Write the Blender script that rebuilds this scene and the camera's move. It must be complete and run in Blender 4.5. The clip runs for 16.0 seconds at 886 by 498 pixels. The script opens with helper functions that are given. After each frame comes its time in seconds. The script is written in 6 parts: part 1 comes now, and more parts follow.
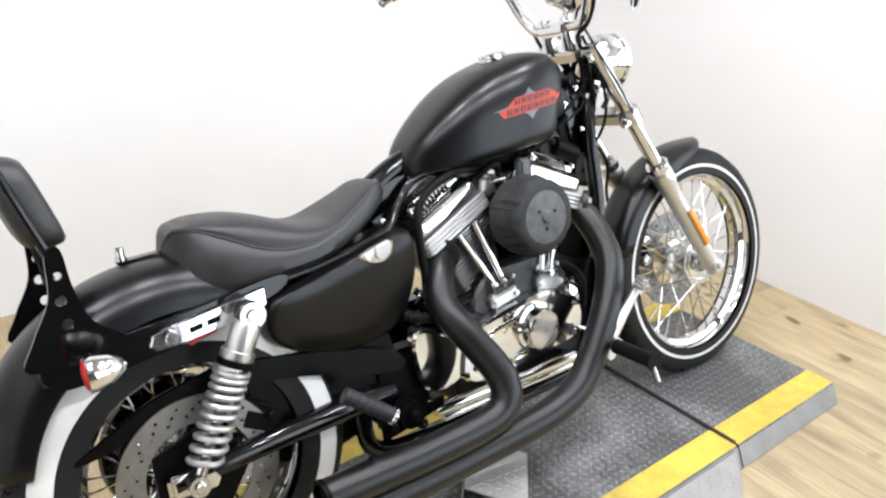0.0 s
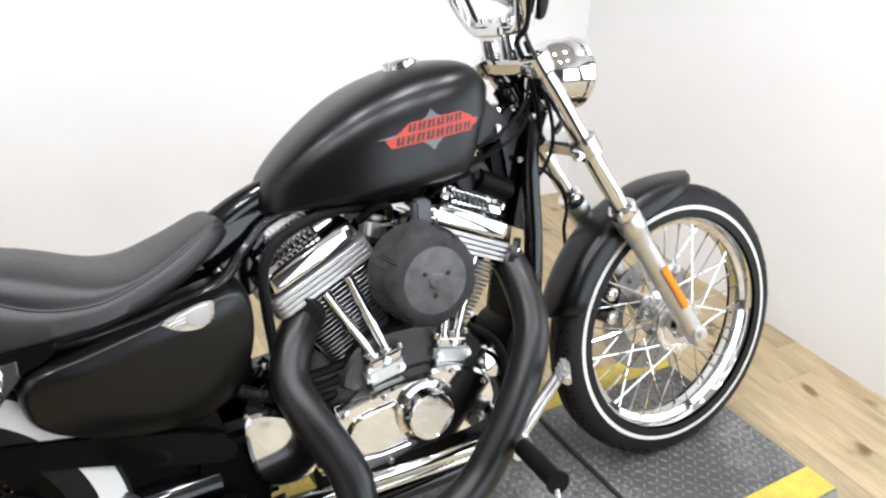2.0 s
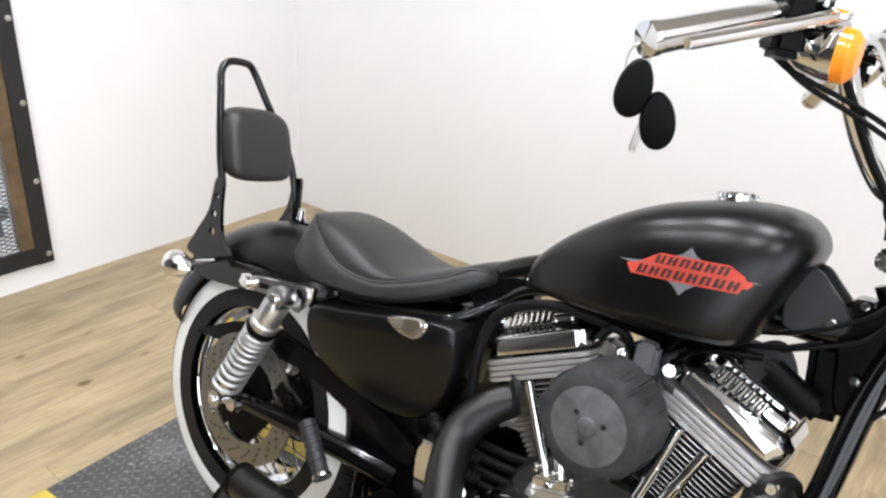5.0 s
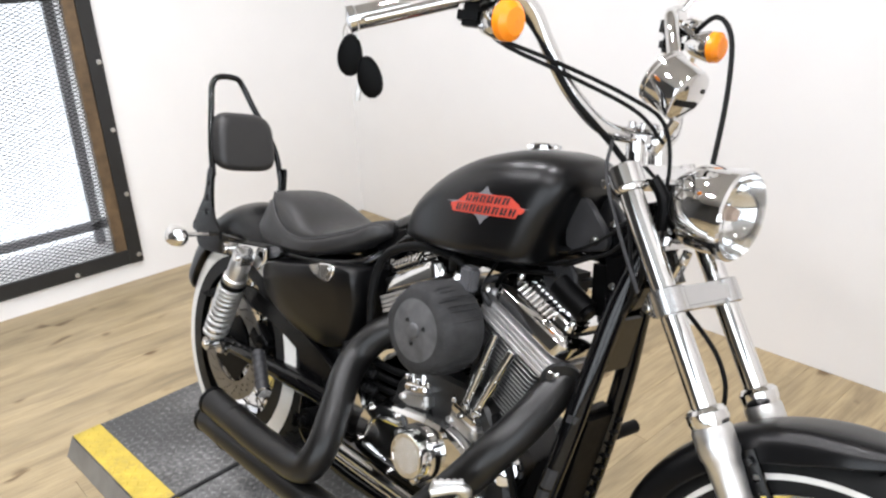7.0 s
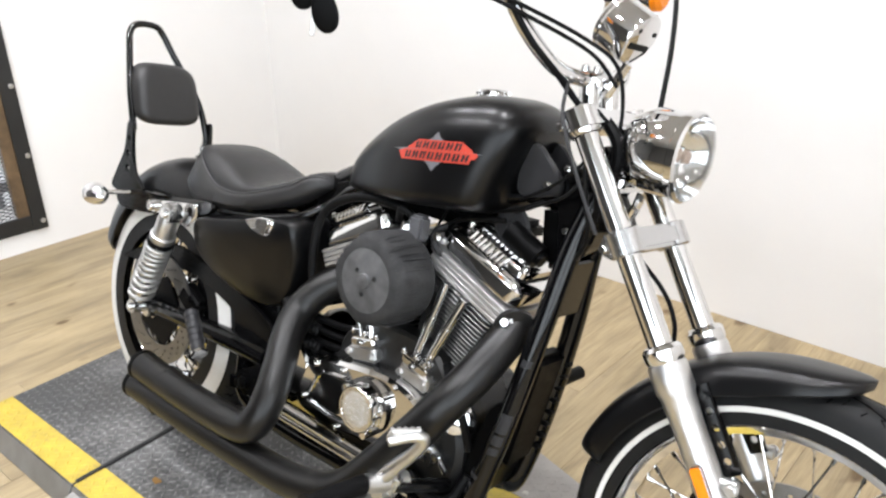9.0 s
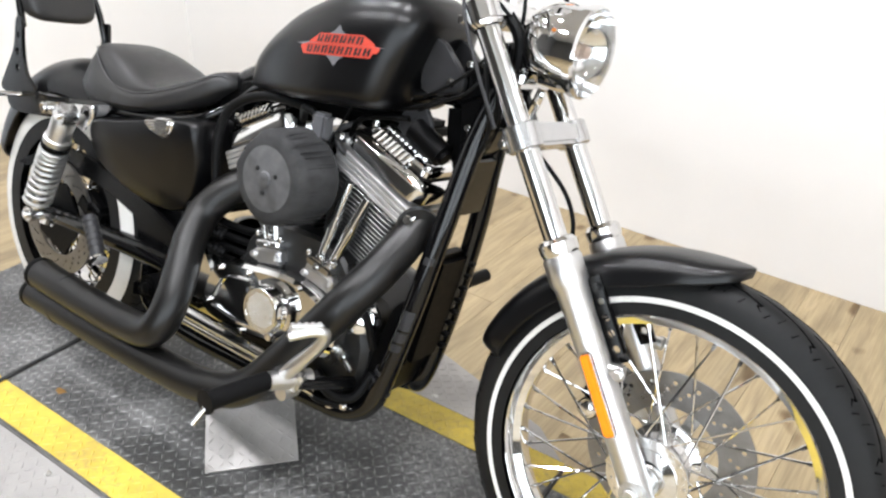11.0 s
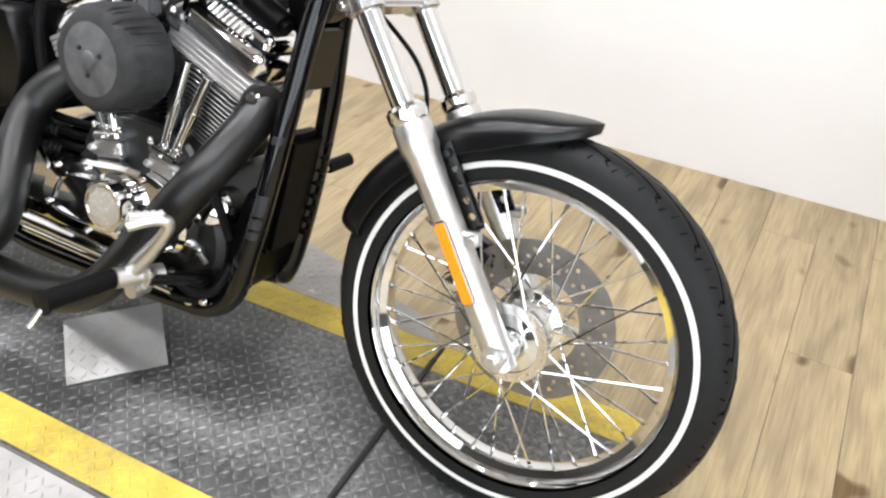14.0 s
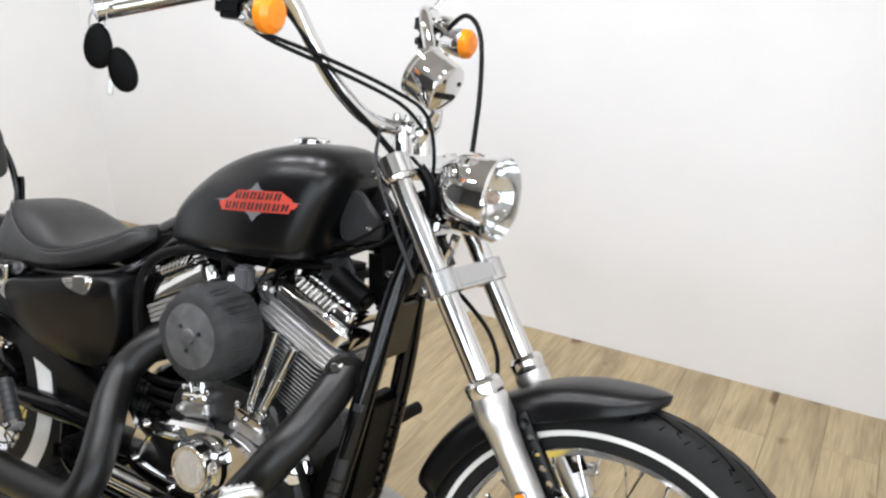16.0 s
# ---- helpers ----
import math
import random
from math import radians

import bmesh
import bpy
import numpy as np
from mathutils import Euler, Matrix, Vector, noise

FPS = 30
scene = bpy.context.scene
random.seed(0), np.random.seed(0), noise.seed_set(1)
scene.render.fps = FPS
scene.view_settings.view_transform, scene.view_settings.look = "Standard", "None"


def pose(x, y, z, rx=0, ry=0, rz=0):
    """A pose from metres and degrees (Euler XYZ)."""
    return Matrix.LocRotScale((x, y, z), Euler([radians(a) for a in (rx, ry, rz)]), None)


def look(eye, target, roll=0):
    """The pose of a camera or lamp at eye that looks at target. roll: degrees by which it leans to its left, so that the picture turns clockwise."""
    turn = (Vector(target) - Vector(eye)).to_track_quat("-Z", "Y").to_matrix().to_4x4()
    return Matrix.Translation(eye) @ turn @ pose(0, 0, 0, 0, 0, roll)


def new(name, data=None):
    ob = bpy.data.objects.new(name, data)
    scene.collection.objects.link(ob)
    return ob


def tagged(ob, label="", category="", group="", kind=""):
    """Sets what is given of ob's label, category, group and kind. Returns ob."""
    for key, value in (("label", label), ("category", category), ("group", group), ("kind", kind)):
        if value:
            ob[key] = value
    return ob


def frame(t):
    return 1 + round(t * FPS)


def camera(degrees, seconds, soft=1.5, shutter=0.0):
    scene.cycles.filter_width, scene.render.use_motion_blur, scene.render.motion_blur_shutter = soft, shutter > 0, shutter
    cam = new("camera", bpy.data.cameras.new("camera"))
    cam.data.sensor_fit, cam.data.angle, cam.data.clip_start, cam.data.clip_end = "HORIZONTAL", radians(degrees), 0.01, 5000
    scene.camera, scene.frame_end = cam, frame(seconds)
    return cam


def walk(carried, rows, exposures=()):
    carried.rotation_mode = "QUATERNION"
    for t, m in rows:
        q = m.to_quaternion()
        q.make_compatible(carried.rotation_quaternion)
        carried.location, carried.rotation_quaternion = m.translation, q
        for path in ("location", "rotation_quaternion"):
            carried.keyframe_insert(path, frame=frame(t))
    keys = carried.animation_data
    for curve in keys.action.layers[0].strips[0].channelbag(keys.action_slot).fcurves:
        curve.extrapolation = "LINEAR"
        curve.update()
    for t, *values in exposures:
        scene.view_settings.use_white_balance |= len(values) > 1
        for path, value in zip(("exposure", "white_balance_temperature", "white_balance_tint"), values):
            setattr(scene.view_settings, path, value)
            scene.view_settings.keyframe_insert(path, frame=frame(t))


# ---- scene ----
cam = camera(59.8, 16.0, 2.4)
PATH = [
    (0, (-0.298, -1.185, 1.323), (0.756, 0.294, 0.486), 1.6),
    (0.5, (-0.184, -1.188, 1.339), (0.814, 0.32, 0.486), 1.2),
    (1, (0.03, -1.201, 1.374), (0.885, 0.407, 0.547), 2.1),
    (1.5, (0.146, -1.204, 1.366), (0.994, 0.369, 0.469), 2.3),
    (2, (0.255, -1.028, 1.34), (1.122, 0.516, 0.411), 3.7),
    (2.5, (0.4, -0.841, 1.329), (1.25, 0.687, 0.358), 2.6),
    (3, (0.592, -0.713, 1.296), (1.032, 0.932, 0.247), 2.6),
    (3.5, (0.748, -0.687, 1.266), (0.673, 1.017, 0.222), 0.7),
    (4, (0.85, -0.816, 1.289), (0.324, 0.819, 0.265), -0.0),
    (4.2, (0.895, -0.884, 1.307), (0.18, 0.714, 0.339), 1.1),
    (6.3, (1.731, -0.902, 1.379), (0.351, 0.378, 0.703), -0.5),
    (6.5, (1.777, -0.865, 1.375), (0.36, 0.374, 0.7), -1.8),
    (7, (1.81, -0.815, 1.344), (0.406, 0.402, 0.605), -3.0),
    (7.5, (1.79, -0.825, 1.335), (0.499, 0.483, 0.544), -2.0),
    (8, (1.753, -0.856, 1.334), (0.503, 0.489, 0.54), -1.5),
    (8.2, (1.743, -0.866, 1.327), (0.495, 0.481, 0.532), -1.4),
    (10.3, (1.777, -0.859, 1.275), (0.653, 0.536, 0.386), 0.7),
    (10.5, (1.781, -0.856, 1.271), (0.675, 0.544, 0.366), 1.1),
    (11, (1.804, -0.851, 1.244), (0.774, 0.561, 0.272), 1.8),
    (11.5, (1.837, -0.841, 1.212), (0.904, 0.585, 0.165), 2.4),
    (12, (1.862, -0.832, 1.18), (1.032, 0.589, 0.044), 3.9),
    (12.5, (1.881, -0.82, 1.16), (1.131, 0.594, -0.04), 4.3),
    (13, (1.89, -0.812, 1.154), (1.161, 0.611, -0.047), 3.7),
    (13.5, (1.886, -0.803, 1.155), (1.145, 0.62, -0.039), 3.2),
    (14, (1.875, -0.8, 1.166), (1.115, 0.65, 0.018), 2.8),
    (14.5, (1.853, -0.807, 1.2), (1.05, 0.685, 0.137), 2.2),
    (15, (1.836, -0.807, 1.243), (0.972, 0.72, 0.282), 1.3),
    (15.5, (1.825, -0.816, 1.271), (0.905, 0.743, 0.42), 0.8),
    (16, (1.809, -0.837, 1.336), (0.866, 0.759, 0.583), 0.0),
]
walk(cam, [(t, look(eye, target, roll)) for t, eye, target, roll in PATH], ((0, -0.04, 6150, 10), (2.5, -0.04, 6150, 10), (3.5, -0.12, 6180, 10), (4.2, -0.16, 6200, 10), (6.3, -0.28, 6350, 12), (8.2, -0.18, 6350, 11), (10.5, -0.02, 6300, 10), (13, 0.03, 6350, 10), (14.5, -0.06, 6300, 10), (16, -0.32, 6220, 10)))

# ---- light ----
world = bpy.data.worlds.new("world")
scene.world = world
world.use_nodes = True
world.node_tree.nodes["Background"].inputs[0].default_value = (1.0, 0.97, 0.93, 1)
world.node_tree.nodes["Background"].inputs[1].default_value = 0.3
scene.view_settings.exposure = 0.0


# ---- materials ----
def mat(name, colour, rough=0.5, metal=0.0, noise_scale=40.0, vary=0.15, bump=0.0, bump_scale=200.0, rough_vary=0.1, coat=0.0, spec=0.5):
    """A procedural surface: base colour varied at two scales, roughness varied, fine relief."""
    m = bpy.data.materials.new(name)
    m.use_nodes = True
    nt = m.node_tree
    b = nt.nodes["Principled BSDF"]
    b.inputs["Metallic"].default_value = metal
    b.inputs["Coat Weight"].default_value = coat
    b.inputs["Coat Roughness"].default_value = 0.08
    b.inputs["Specular IOR Level"].default_value = spec
    tc = nt.nodes.new("ShaderNodeTexCoord")
    n1 = nt.nodes.new("ShaderNodeTexNoise")
    n1.inputs["Scale"].default_value = noise_scale
    n1.inputs["Detail"].default_value = 6
    n2 = nt.nodes.new("ShaderNodeTexNoise")
    n2.inputs["Scale"].default_value = noise_scale * 0.12
    nt.links.new(tc.outputs["Object"], n1.inputs["Vector"])
    nt.links.new(tc.outputs["Object"], n2.inputs["Vector"])
    add = nt.nodes.new("ShaderNodeMath")
    add.operation = "ADD"
    nt.links.new(n1.outputs["Fac"], add.inputs[0])
    nt.links.new(n2.outputs["Fac"], add.inputs[1])
    ramp = nt.nodes.new("ShaderNodeMapRange")
    ramp.inputs[1].default_value, ramp.inputs[2].default_value = 0.6, 1.4
    ramp.inputs[3].default_value, ramp.inputs[4].default_value = 1 - vary, 1 + vary
    nt.links.new(add.outputs[0], ramp.inputs[0])
    mul = nt.nodes.new("ShaderNodeVectorMath")
    mul.operation = "SCALE"
    mul.inputs[0].default_value = colour
    nt.links.new(ramp.outputs[0], mul.inputs["Scale"])
    nt.links.new(mul.outputs[0], b.inputs["Base Color"])
    r = nt.nodes.new("ShaderNodeMapRange")
    r.inputs[1].default_value, r.inputs[2].default_value = 0.3, 0.7
    r.inputs[3].default_value, r.inputs[4].default_value = max(0.02, rough * (1 - rough_vary)), min(1, rough * (1 + rough_vary))
    nt.links.new(n1.outputs["Fac"], r.inputs[0])
    nt.links.new(r.outputs[0], b.inputs["Roughness"])
    if bump:
        n3 = nt.nodes.new("ShaderNodeTexNoise")
        n3.inputs["Scale"].default_value = bump_scale
        n3.inputs["Detail"].default_value = 4
        nt.links.new(tc.outputs["Object"], n3.inputs["Vector"])
        bp = nt.nodes.new("ShaderNodeBump")
        bp.inputs["Strength"].default_value = bump
        bp.inputs["Distance"].default_value = 0.002
        nt.links.new(n3.outputs["Fac"], bp.inputs["Height"])
        nt.links.new(bp.outputs[0], b.inputs["Normal"])
    return m


def scuffed(name, base, worn, rough, edge=0.58):
    """Painted or oiled metal with paler worn patches and fine scratches."""
    m = mat(name, base, rough, 0.0, 20, 0.3, 0.12, 260)
    nt = m.node_tree
    b = nt.nodes["Principled BSDF"]
    old = b.inputs["Base Color"].links[0].from_socket
    tc = nt.nodes.new("ShaderNodeTexCoord")
    big = nt.nodes.new("ShaderNodeTexNoise")
    big.inputs["Scale"].default_value, big.inputs["Detail"].default_value = 3.2, 5
    small = nt.nodes.new("ShaderNodeTexNoise")
    small.inputs["Scale"].default_value, small.inputs["Detail"].default_value, small.inputs["Roughness"].default_value = 70, 8, 0.75
    for n in (big, small):
        nt.links.new(tc.outputs["Object"], n.inputs["Vector"])
    mix = nt.nodes.new("ShaderNodeMath")
    mix.operation = "MULTIPLY_ADD"
    mix.inputs[1].default_value = 0.5
    nt.links.new(big.outputs["Fac"], mix.inputs[0])
    sc = nt.nodes.new("ShaderNodeMath")
    sc.operation = "MULTIPLY"
    sc.inputs[1].default_value = 0.58
    nt.links.new(small.outputs["Fac"], sc.inputs[0])
    nt.links.new(sc.outputs[0], mix.inputs[2])
    rg = nt.nodes.new("ShaderNodeMapRange")
    rg.inputs[1].default_value, rg.inputs[2].default_value = edge - 0.05, edge + 0.09
    nt.links.new(mix.outputs[0], rg.inputs[0])
    x = nt.nodes.new("ShaderNodeMix")
    x.data_type = "RGBA"
    nt.links.new(rg.outputs[0], x.inputs["Factor"])
    nt.links.new(old, x.inputs["A"])
    x.inputs["B"].default_value = (*worn, 1)
    nt.links.new(x.outputs["Result"], b.inputs["Base Color"])
    return m


def wood(name):
    """Light oak boards with long grain along y, grey streaks, knots and a tone of their own for every board."""
    m = bpy.data.materials.new(name)
    m.use_nodes = True
    nt = m.node_tree
    b = nt.nodes["Principled BSDF"]
    tc = nt.nodes.new("ShaderNodeTexCoord")
    info = nt.nodes.new("ShaderNodeObjectInfo")
    off = nt.nodes.new("ShaderNodeVectorMath")
    off.operation = "SCALE"
    off.inputs[0].default_value = (37.0, 53.0, 11.0)
    nt.links.new(info.outputs["Random"], off.inputs["Scale"])
    add = nt.nodes.new("ShaderNodeVectorMath")
    nt.links.new(tc.outputs["Object"], add.inputs[0])
    nt.links.new(off.outputs[0], add.inputs[1])

    def noise_node(scale, sx, sy, detail=5.0, dist=0.0):
        mp = nt.nodes.new("ShaderNodeMapping")
        mp.inputs["Scale"].default_value = (sx, sy, 1)
        nt.links.new(add.outputs[0], mp.inputs["Vector"])
        n = nt.nodes.new("ShaderNodeTexNoise")
        n.inputs["Scale"].default_value, n.inputs["Detail"].default_value, n.inputs["Distortion"].default_value = scale, detail, dist
        nt.links.new(mp.outputs[0], n.inputs["Vector"])
        return n

    def ramp(node, stops):
        r = nt.nodes.new("ShaderNodeValToRGB")
        els = r.color_ramp.elements
        while len(els) < len(stops):
            els.new(0.5)
        for e, (p, c) in zip(els, stops):
            e.position, e.color = p, (*c, 1)
        nt.links.new(node.outputs["Fac"], r.inputs["Fac"])
        return r

    broad = ramp(noise_node(5, 3.2, 0.6, 4, 0.6), ((0.3, (0.33, 0.255, 0.15)), (0.45, (0.43, 0.335, 0.195)), (0.58, (0.5, 0.39, 0.225)), (0.75, (0.44, 0.348, 0.215))))
    fine = ramp(noise_node(60, 3.0, 0.12, 6), ((0.3, (0.78, 0.765, 0.74)), (0.6, (1.04, 1.04, 1.04))))
    knots = ramp(noise_node(9, 1.0, 0.7, 1), ((0.24, (0.35, 0.28, 0.2)), (0.31, (1, 1, 1))))

    def mult(a, c):
        x = nt.nodes.new("ShaderNodeMix")
        x.data_type, x.blend_type = "RGBA", "MULTIPLY"
        x.inputs["Factor"].default_value = 1.0
        nt.links.new(a, x.inputs["A"])
        nt.links.new(c, x.inputs["B"])
        return x.outputs["Result"]

    tone = nt.nodes.new("ShaderNodeMapRange")
    tone.inputs[3].default_value, tone.inputs[4].default_value = 0.8, 0.97
    nt.links.new(info.outputs["Random"], tone.inputs[0])
    sc = nt.nodes.new("ShaderNodeVectorMath")
    sc.operation = "SCALE"
    nt.links.new(mult(mult(broad.outputs[0], fine.outputs[0]), knots.outputs[0]), sc.inputs[0])
    nt.links.new(tone.outputs[0], sc.inputs["Scale"])
    nt.links.new(sc.outputs[0], b.inputs["Base Color"])
    b.inputs["Roughness"].default_value = 0.48
    bp = nt.nodes.new("ShaderNodeBump")
    bp.inputs["Strength"].default_value, bp.inputs["Distance"].default_value = 0.15, 0.001
    nt.links.new(fine.outputs[0], bp.inputs["Height"])
    nt.links.new(bp.outputs[0], b.inputs["Normal"])
    return m


def glow(name, colour, strength):
    m = bpy.data.materials.new(name)
    m.use_nodes = True
    b = m.node_tree.nodes["Principled BSDF"]
    b.inputs["Emission Color"].default_value = (*colour, 1)
    b.inputs["Emission Strength"].default_value = strength
    return m


DENIM = mat("black_denim_paint", (0.002, 0.002, 0.0023), 0.3, 0.0, 40, 0.1, rough_vary=0.03, spec=0.34)
GLOSS = mat("gloss_black_paint", (0.002, 0.002, 0.0022), 0.1, 0.0, 60, 0.1, spec=0.42)
GUARD = mat("black_guard_plastic", (0.002, 0.002, 0.0022), 0.22, 0.0, 60, 0.1, spec=0.14)
CHROME = mat("chrome", (0.74, 0.735, 0.73), 0.05, 1.0, 30, 0.03, rough_vary=0.4)
POLISHED = mat("polished_aluminium", (0.86, 0.855, 0.85), 0.2, 1.0, 60, 0.04, rough_vary=0.2)
HEAD = mat("machined_head_metal", (0.5, 0.495, 0.49), 0.46, 0.85, 80, 0.08, 0.03, 500)
ALU = mat("cast_aluminium", (0.64, 0.635, 0.625), 0.36, 1.0, 80, 0.08, 0.05, 500)
SPRING = mat("spring_steel", (0.5, 0.5, 0.49), 0.42, 0.9, 60, 0.1)
SATIN = mat("satin_aluminium", (0.58, 0.58, 0.58), 0.24, 1.0, 60, 0.05)
GREY = mat("grey_engine_metal", (0.014, 0.014, 0.014), 0.42, 0.4, 90, 0.15, 0.06, 500)
CASE = mat("cast_case_metal", (0.06, 0.06, 0.06), 0.42, 0.9, 60, 0.2, 0.06, 400)
FIN = mat("machined_fin", (0.22, 0.22, 0.216), 0.34, 0.9, 90, 0.15, 0.03, 500)
EXHAUST = mat("matt_black_exhaust", (0.004, 0.0037, 0.0034), 0.36, 0.0, 12, 0.25, 0.0, 600, rough_vary=0.08, spec=0.4)
BRACKET = mat("dark_grey_bracket", (0.02, 0.02, 0.0215), 0.45, 0, 60, 0.2, 0.08, 400, spec=0.3)
RUBBER = mat("black_rubber", (0.004, 0.004, 0.0042), 0.5, 0, 60, 0.2, 0.06, 500, spec=0.12)
TYRE = mat("tyre_rubber", (0.009, 0.009, 0.0092), 0.48, 0, 60, 0.3, 0.06, 500, spec=0.2)
WHITE = mat("white_rubber", (0.68, 0.67, 0.64), 0.55, 0, 40, 0.06)
LEATHER = mat("black_vinyl", (0.016, 0.0154, 0.0151), 0.42, 0, 60, 0.2, 0.14, 700, spec=0.46)
FABRIC = mat("grey_filter_fabric", (0.027, 0.027, 0.0275), 0.75, 0, 45, 0.75, 0.5, 420, spec=0.25)
PLASTIC = mat("black_plastic", (0.0015, 0.0015, 0.0016), 0.42, 0, 60, 0.15, 0.05, 500, spec=0.08)
AMBER = mat("amber_plastic", (0.9, 0.26, 0.01), 0.2, 0, 60, 0.08)
RED = mat("red_plastic", (0.5, 0.02, 0.02), 0.2, 0, 60, 0.08)
ORANGE_RED = mat("red_lettering", (0.44, 0.055, 0.035), 0.45, 0, 60, 0.06, spec=0.25)
DECAL_GREY = mat("grey_decal", (0.13, 0.13, 0.14), 0.4, 0, 60, 0.06)
DISC = mat("disc_steel", (0.26, 0.25, 0.24), 0.4, 1.0, 90, 0.15)
STEEL = mat("brushed_steel", (0.55, 0.54, 0.52), 0.3, 1.0, 90, 0.1)
PLATE_DARK = scuffed("dark_worn_steel_plate", (0.058, 0.0575, 0.056), (0.205, 0.202, 0.197), 0.4, 0.57)
PLATE_LUG = scuffed("worn_lug_steel", (0.105, 0.104, 0.101), (0.3, 0.297, 0.29), 0.38, 0.56)
# Tread plate aluminium with the skirt's shade mixed into its grey.
PLATE_SHADED = mat("shaded_tread_plate", (0.26, 0.255, 0.245), 0.5, 0.5, 18, 0.3, 0.1, 260)
PLATE_LIGHT = mat("bare_tread_plate", (0.33, 0.315, 0.3), 0.42, 0.3, 14, 0.2, 0.05, 300)
GROOVE = mat("tyre_groove", (0.001, 0.001, 0.001), 0.9, 0, 60, 0.1, spec=0.02)
SEAM = mat("seat_seam", (0.055, 0.054, 0.054), 0.5, 0, 60, 0.1)
LETTER = mat("dark_decal_bar", (0.03, 0.012, 0.012), 0.45, 0, 60, 0.1)
FABRIC2 = mat("grey_filter_plate", (0.058, 0.058, 0.06), 0.55, 0, 38, 0.9, 0.3, 420)
SILVER = mat("silvered_bowl", (0.88, 0.88, 0.88), 0.1, 1.0, 30, 0.03)
BULB = mat("bulb_glass", (0.7, 0.55, 0.45), 0.15, 0, 30, 0.05)
YELLOW = scuffed("yellow_paint", (0.56, 0.415, 0.055), (0.36, 0.27, 0.08), 0.5, 0.6)
WALL = mat("white_wall_paint", (0.8, 0.79, 0.775), 0.6, 0, 6, 0.02, 0.03, 150)
# Ceiling colour kept darker than the walls to hold fill and reflections down.
CEIL = mat("darkened_ceiling", (0.48, 0.47, 0.45), 0.8, 0, 6, 0.02)
WOOD = wood("oak_boards")
DARKWOOD = mat("dark_timber", (0.11, 0.07, 0.035), 0.55, 0, 25, 0.6, 0.1, 120)
BLACKSTEEL = mat("black_steel", (0.012, 0.012, 0.012), 0.5, 0.0, 40, 0.4, 0.06, 200)
SENSOR = mat("grey_sensor_plastic", (0.07, 0.07, 0.075), 0.5, 0, 40, 0.1)
GREYPAINT = mat("grey_paint", (0.25, 0.25, 0.26), 0.5, 0, 40, 0.1)
UNDERFLOOR = mat("dark_underfloor", (0.05, 0.04, 0.03), 0.8, 0, 20, 0.2)
LEAF = mat("dry_leaf", (0.3, 0.16, 0.04), 0.7, 0, 120, 0.3)
LAMP_W, LAMP_RGB = 18.3, (0.98, 0.97, 0.99)
# Hall dimness is put into the colour, so chrome and black paint mirror dark.
HALL = mat("darkened_hall_wall", (0.09, 0.087, 0.083), 0.7, 0, 6, 0.1)
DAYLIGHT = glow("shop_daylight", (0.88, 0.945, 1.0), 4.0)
DIFFUSER = glow("lamp_diffuser", (0.96, 0.98, 1.0), 8.0)


def glass(name, rough=0.02):
    m = bpy.data.materials.new(name)
    m.use_nodes = True
    b = m.node_tree.nodes["Principled BSDF"]
    b.inputs["Transmission Weight"].default_value = 1.0
    b.inputs["Roughness"].default_value = rough
    b.inputs["IOR"].default_value = 1.3
    return m


GLASS = glass("clear_glass")


# ---- geometry helpers ----
def mesh_object(name, geo, material, parent=None, label="", sharp=35, matrix=None):
    verts, faces = geo
    me = bpy.data.meshes.new(name)
    me.from_pydata([tuple(v) for v in verts], [], faces)
    bm = bmesh.new()
    bm.from_mesh(me)
    bmesh.ops.recalc_face_normals(bm, faces=bm.faces)
    bm.to_mesh(me)
    bm.free()
    me.shade_smooth()
    me.set_sharp_from_angle(angle=radians(sharp))
    me.materials.append(material)
    ob = new(name, me)
    if parent:
        ob.parent = parent
    if matrix is not None:
        ob.matrix_basis = matrix
    if label:
        ob["label"] = label
    return ob


part = mesh_object


def join(*geos):
    V, F = [], []
    for v, f in geos:
        n = len(V)
        V += list(v)
        F += [tuple(i + n for i in q) for q in f]
    return V, F


def moved(geo, m):
    return [m @ Vector(v) for v in geo[0]], geo[1]


def mirror_y(geo):
    return [Vector((v[0], -v[1], v[2])) for v in geo[0]], [tuple(reversed(f)) for f in geo[1]]


def box(cx, cy, cz, sx, sy, sz, bevel=0.004, seg=2, rot=(0, 0, 0)):
    bm = bmesh.new()
    bmesh.ops.create_cube(bm, size=1)
    bmesh.ops.scale(bm, vec=(sx, sy, sz), verts=bm.verts)
    if bevel:
        bmesh.ops.bevel(bm, geom=bm.edges[:], offset=min(bevel, 0.45 * min(sx, sy, sz)), segments=seg, affect="EDGES")
    m = pose(cx, cy, cz, *rot)
    bm.verts.ensure_lookup_table()
    g = [m @ v.co for v in bm.verts], [tuple(v.index for v in f.verts) for f in bm.faces]
    bm.free()
    return g


def spline(pts, n=8, closed=False):
    """Catmull-Rom through the points."""
    P = [Vector(p) for p in pts]
    out, k = [], len(P)
    for i in range(k if closed else k - 1):
        a = P[(i - 1) % k] if closed or i else P[0] * 2 - P[1]
        b, c = P[i], P[(i + 1) % k]
        d = P[(i + 2) % k] if closed or i + 2 < k else P[-1] * 2 - P[-2]
        for j in range(n):
            t = j / n
            out.append(0.5 * (2 * b + (c - a) * t + (2 * a - 5 * b + 4 * c - d) * t * t + (3 * b - a - 3 * c + d) * t ** 3))
    if not closed:
        out.append(P[-1])
    return out


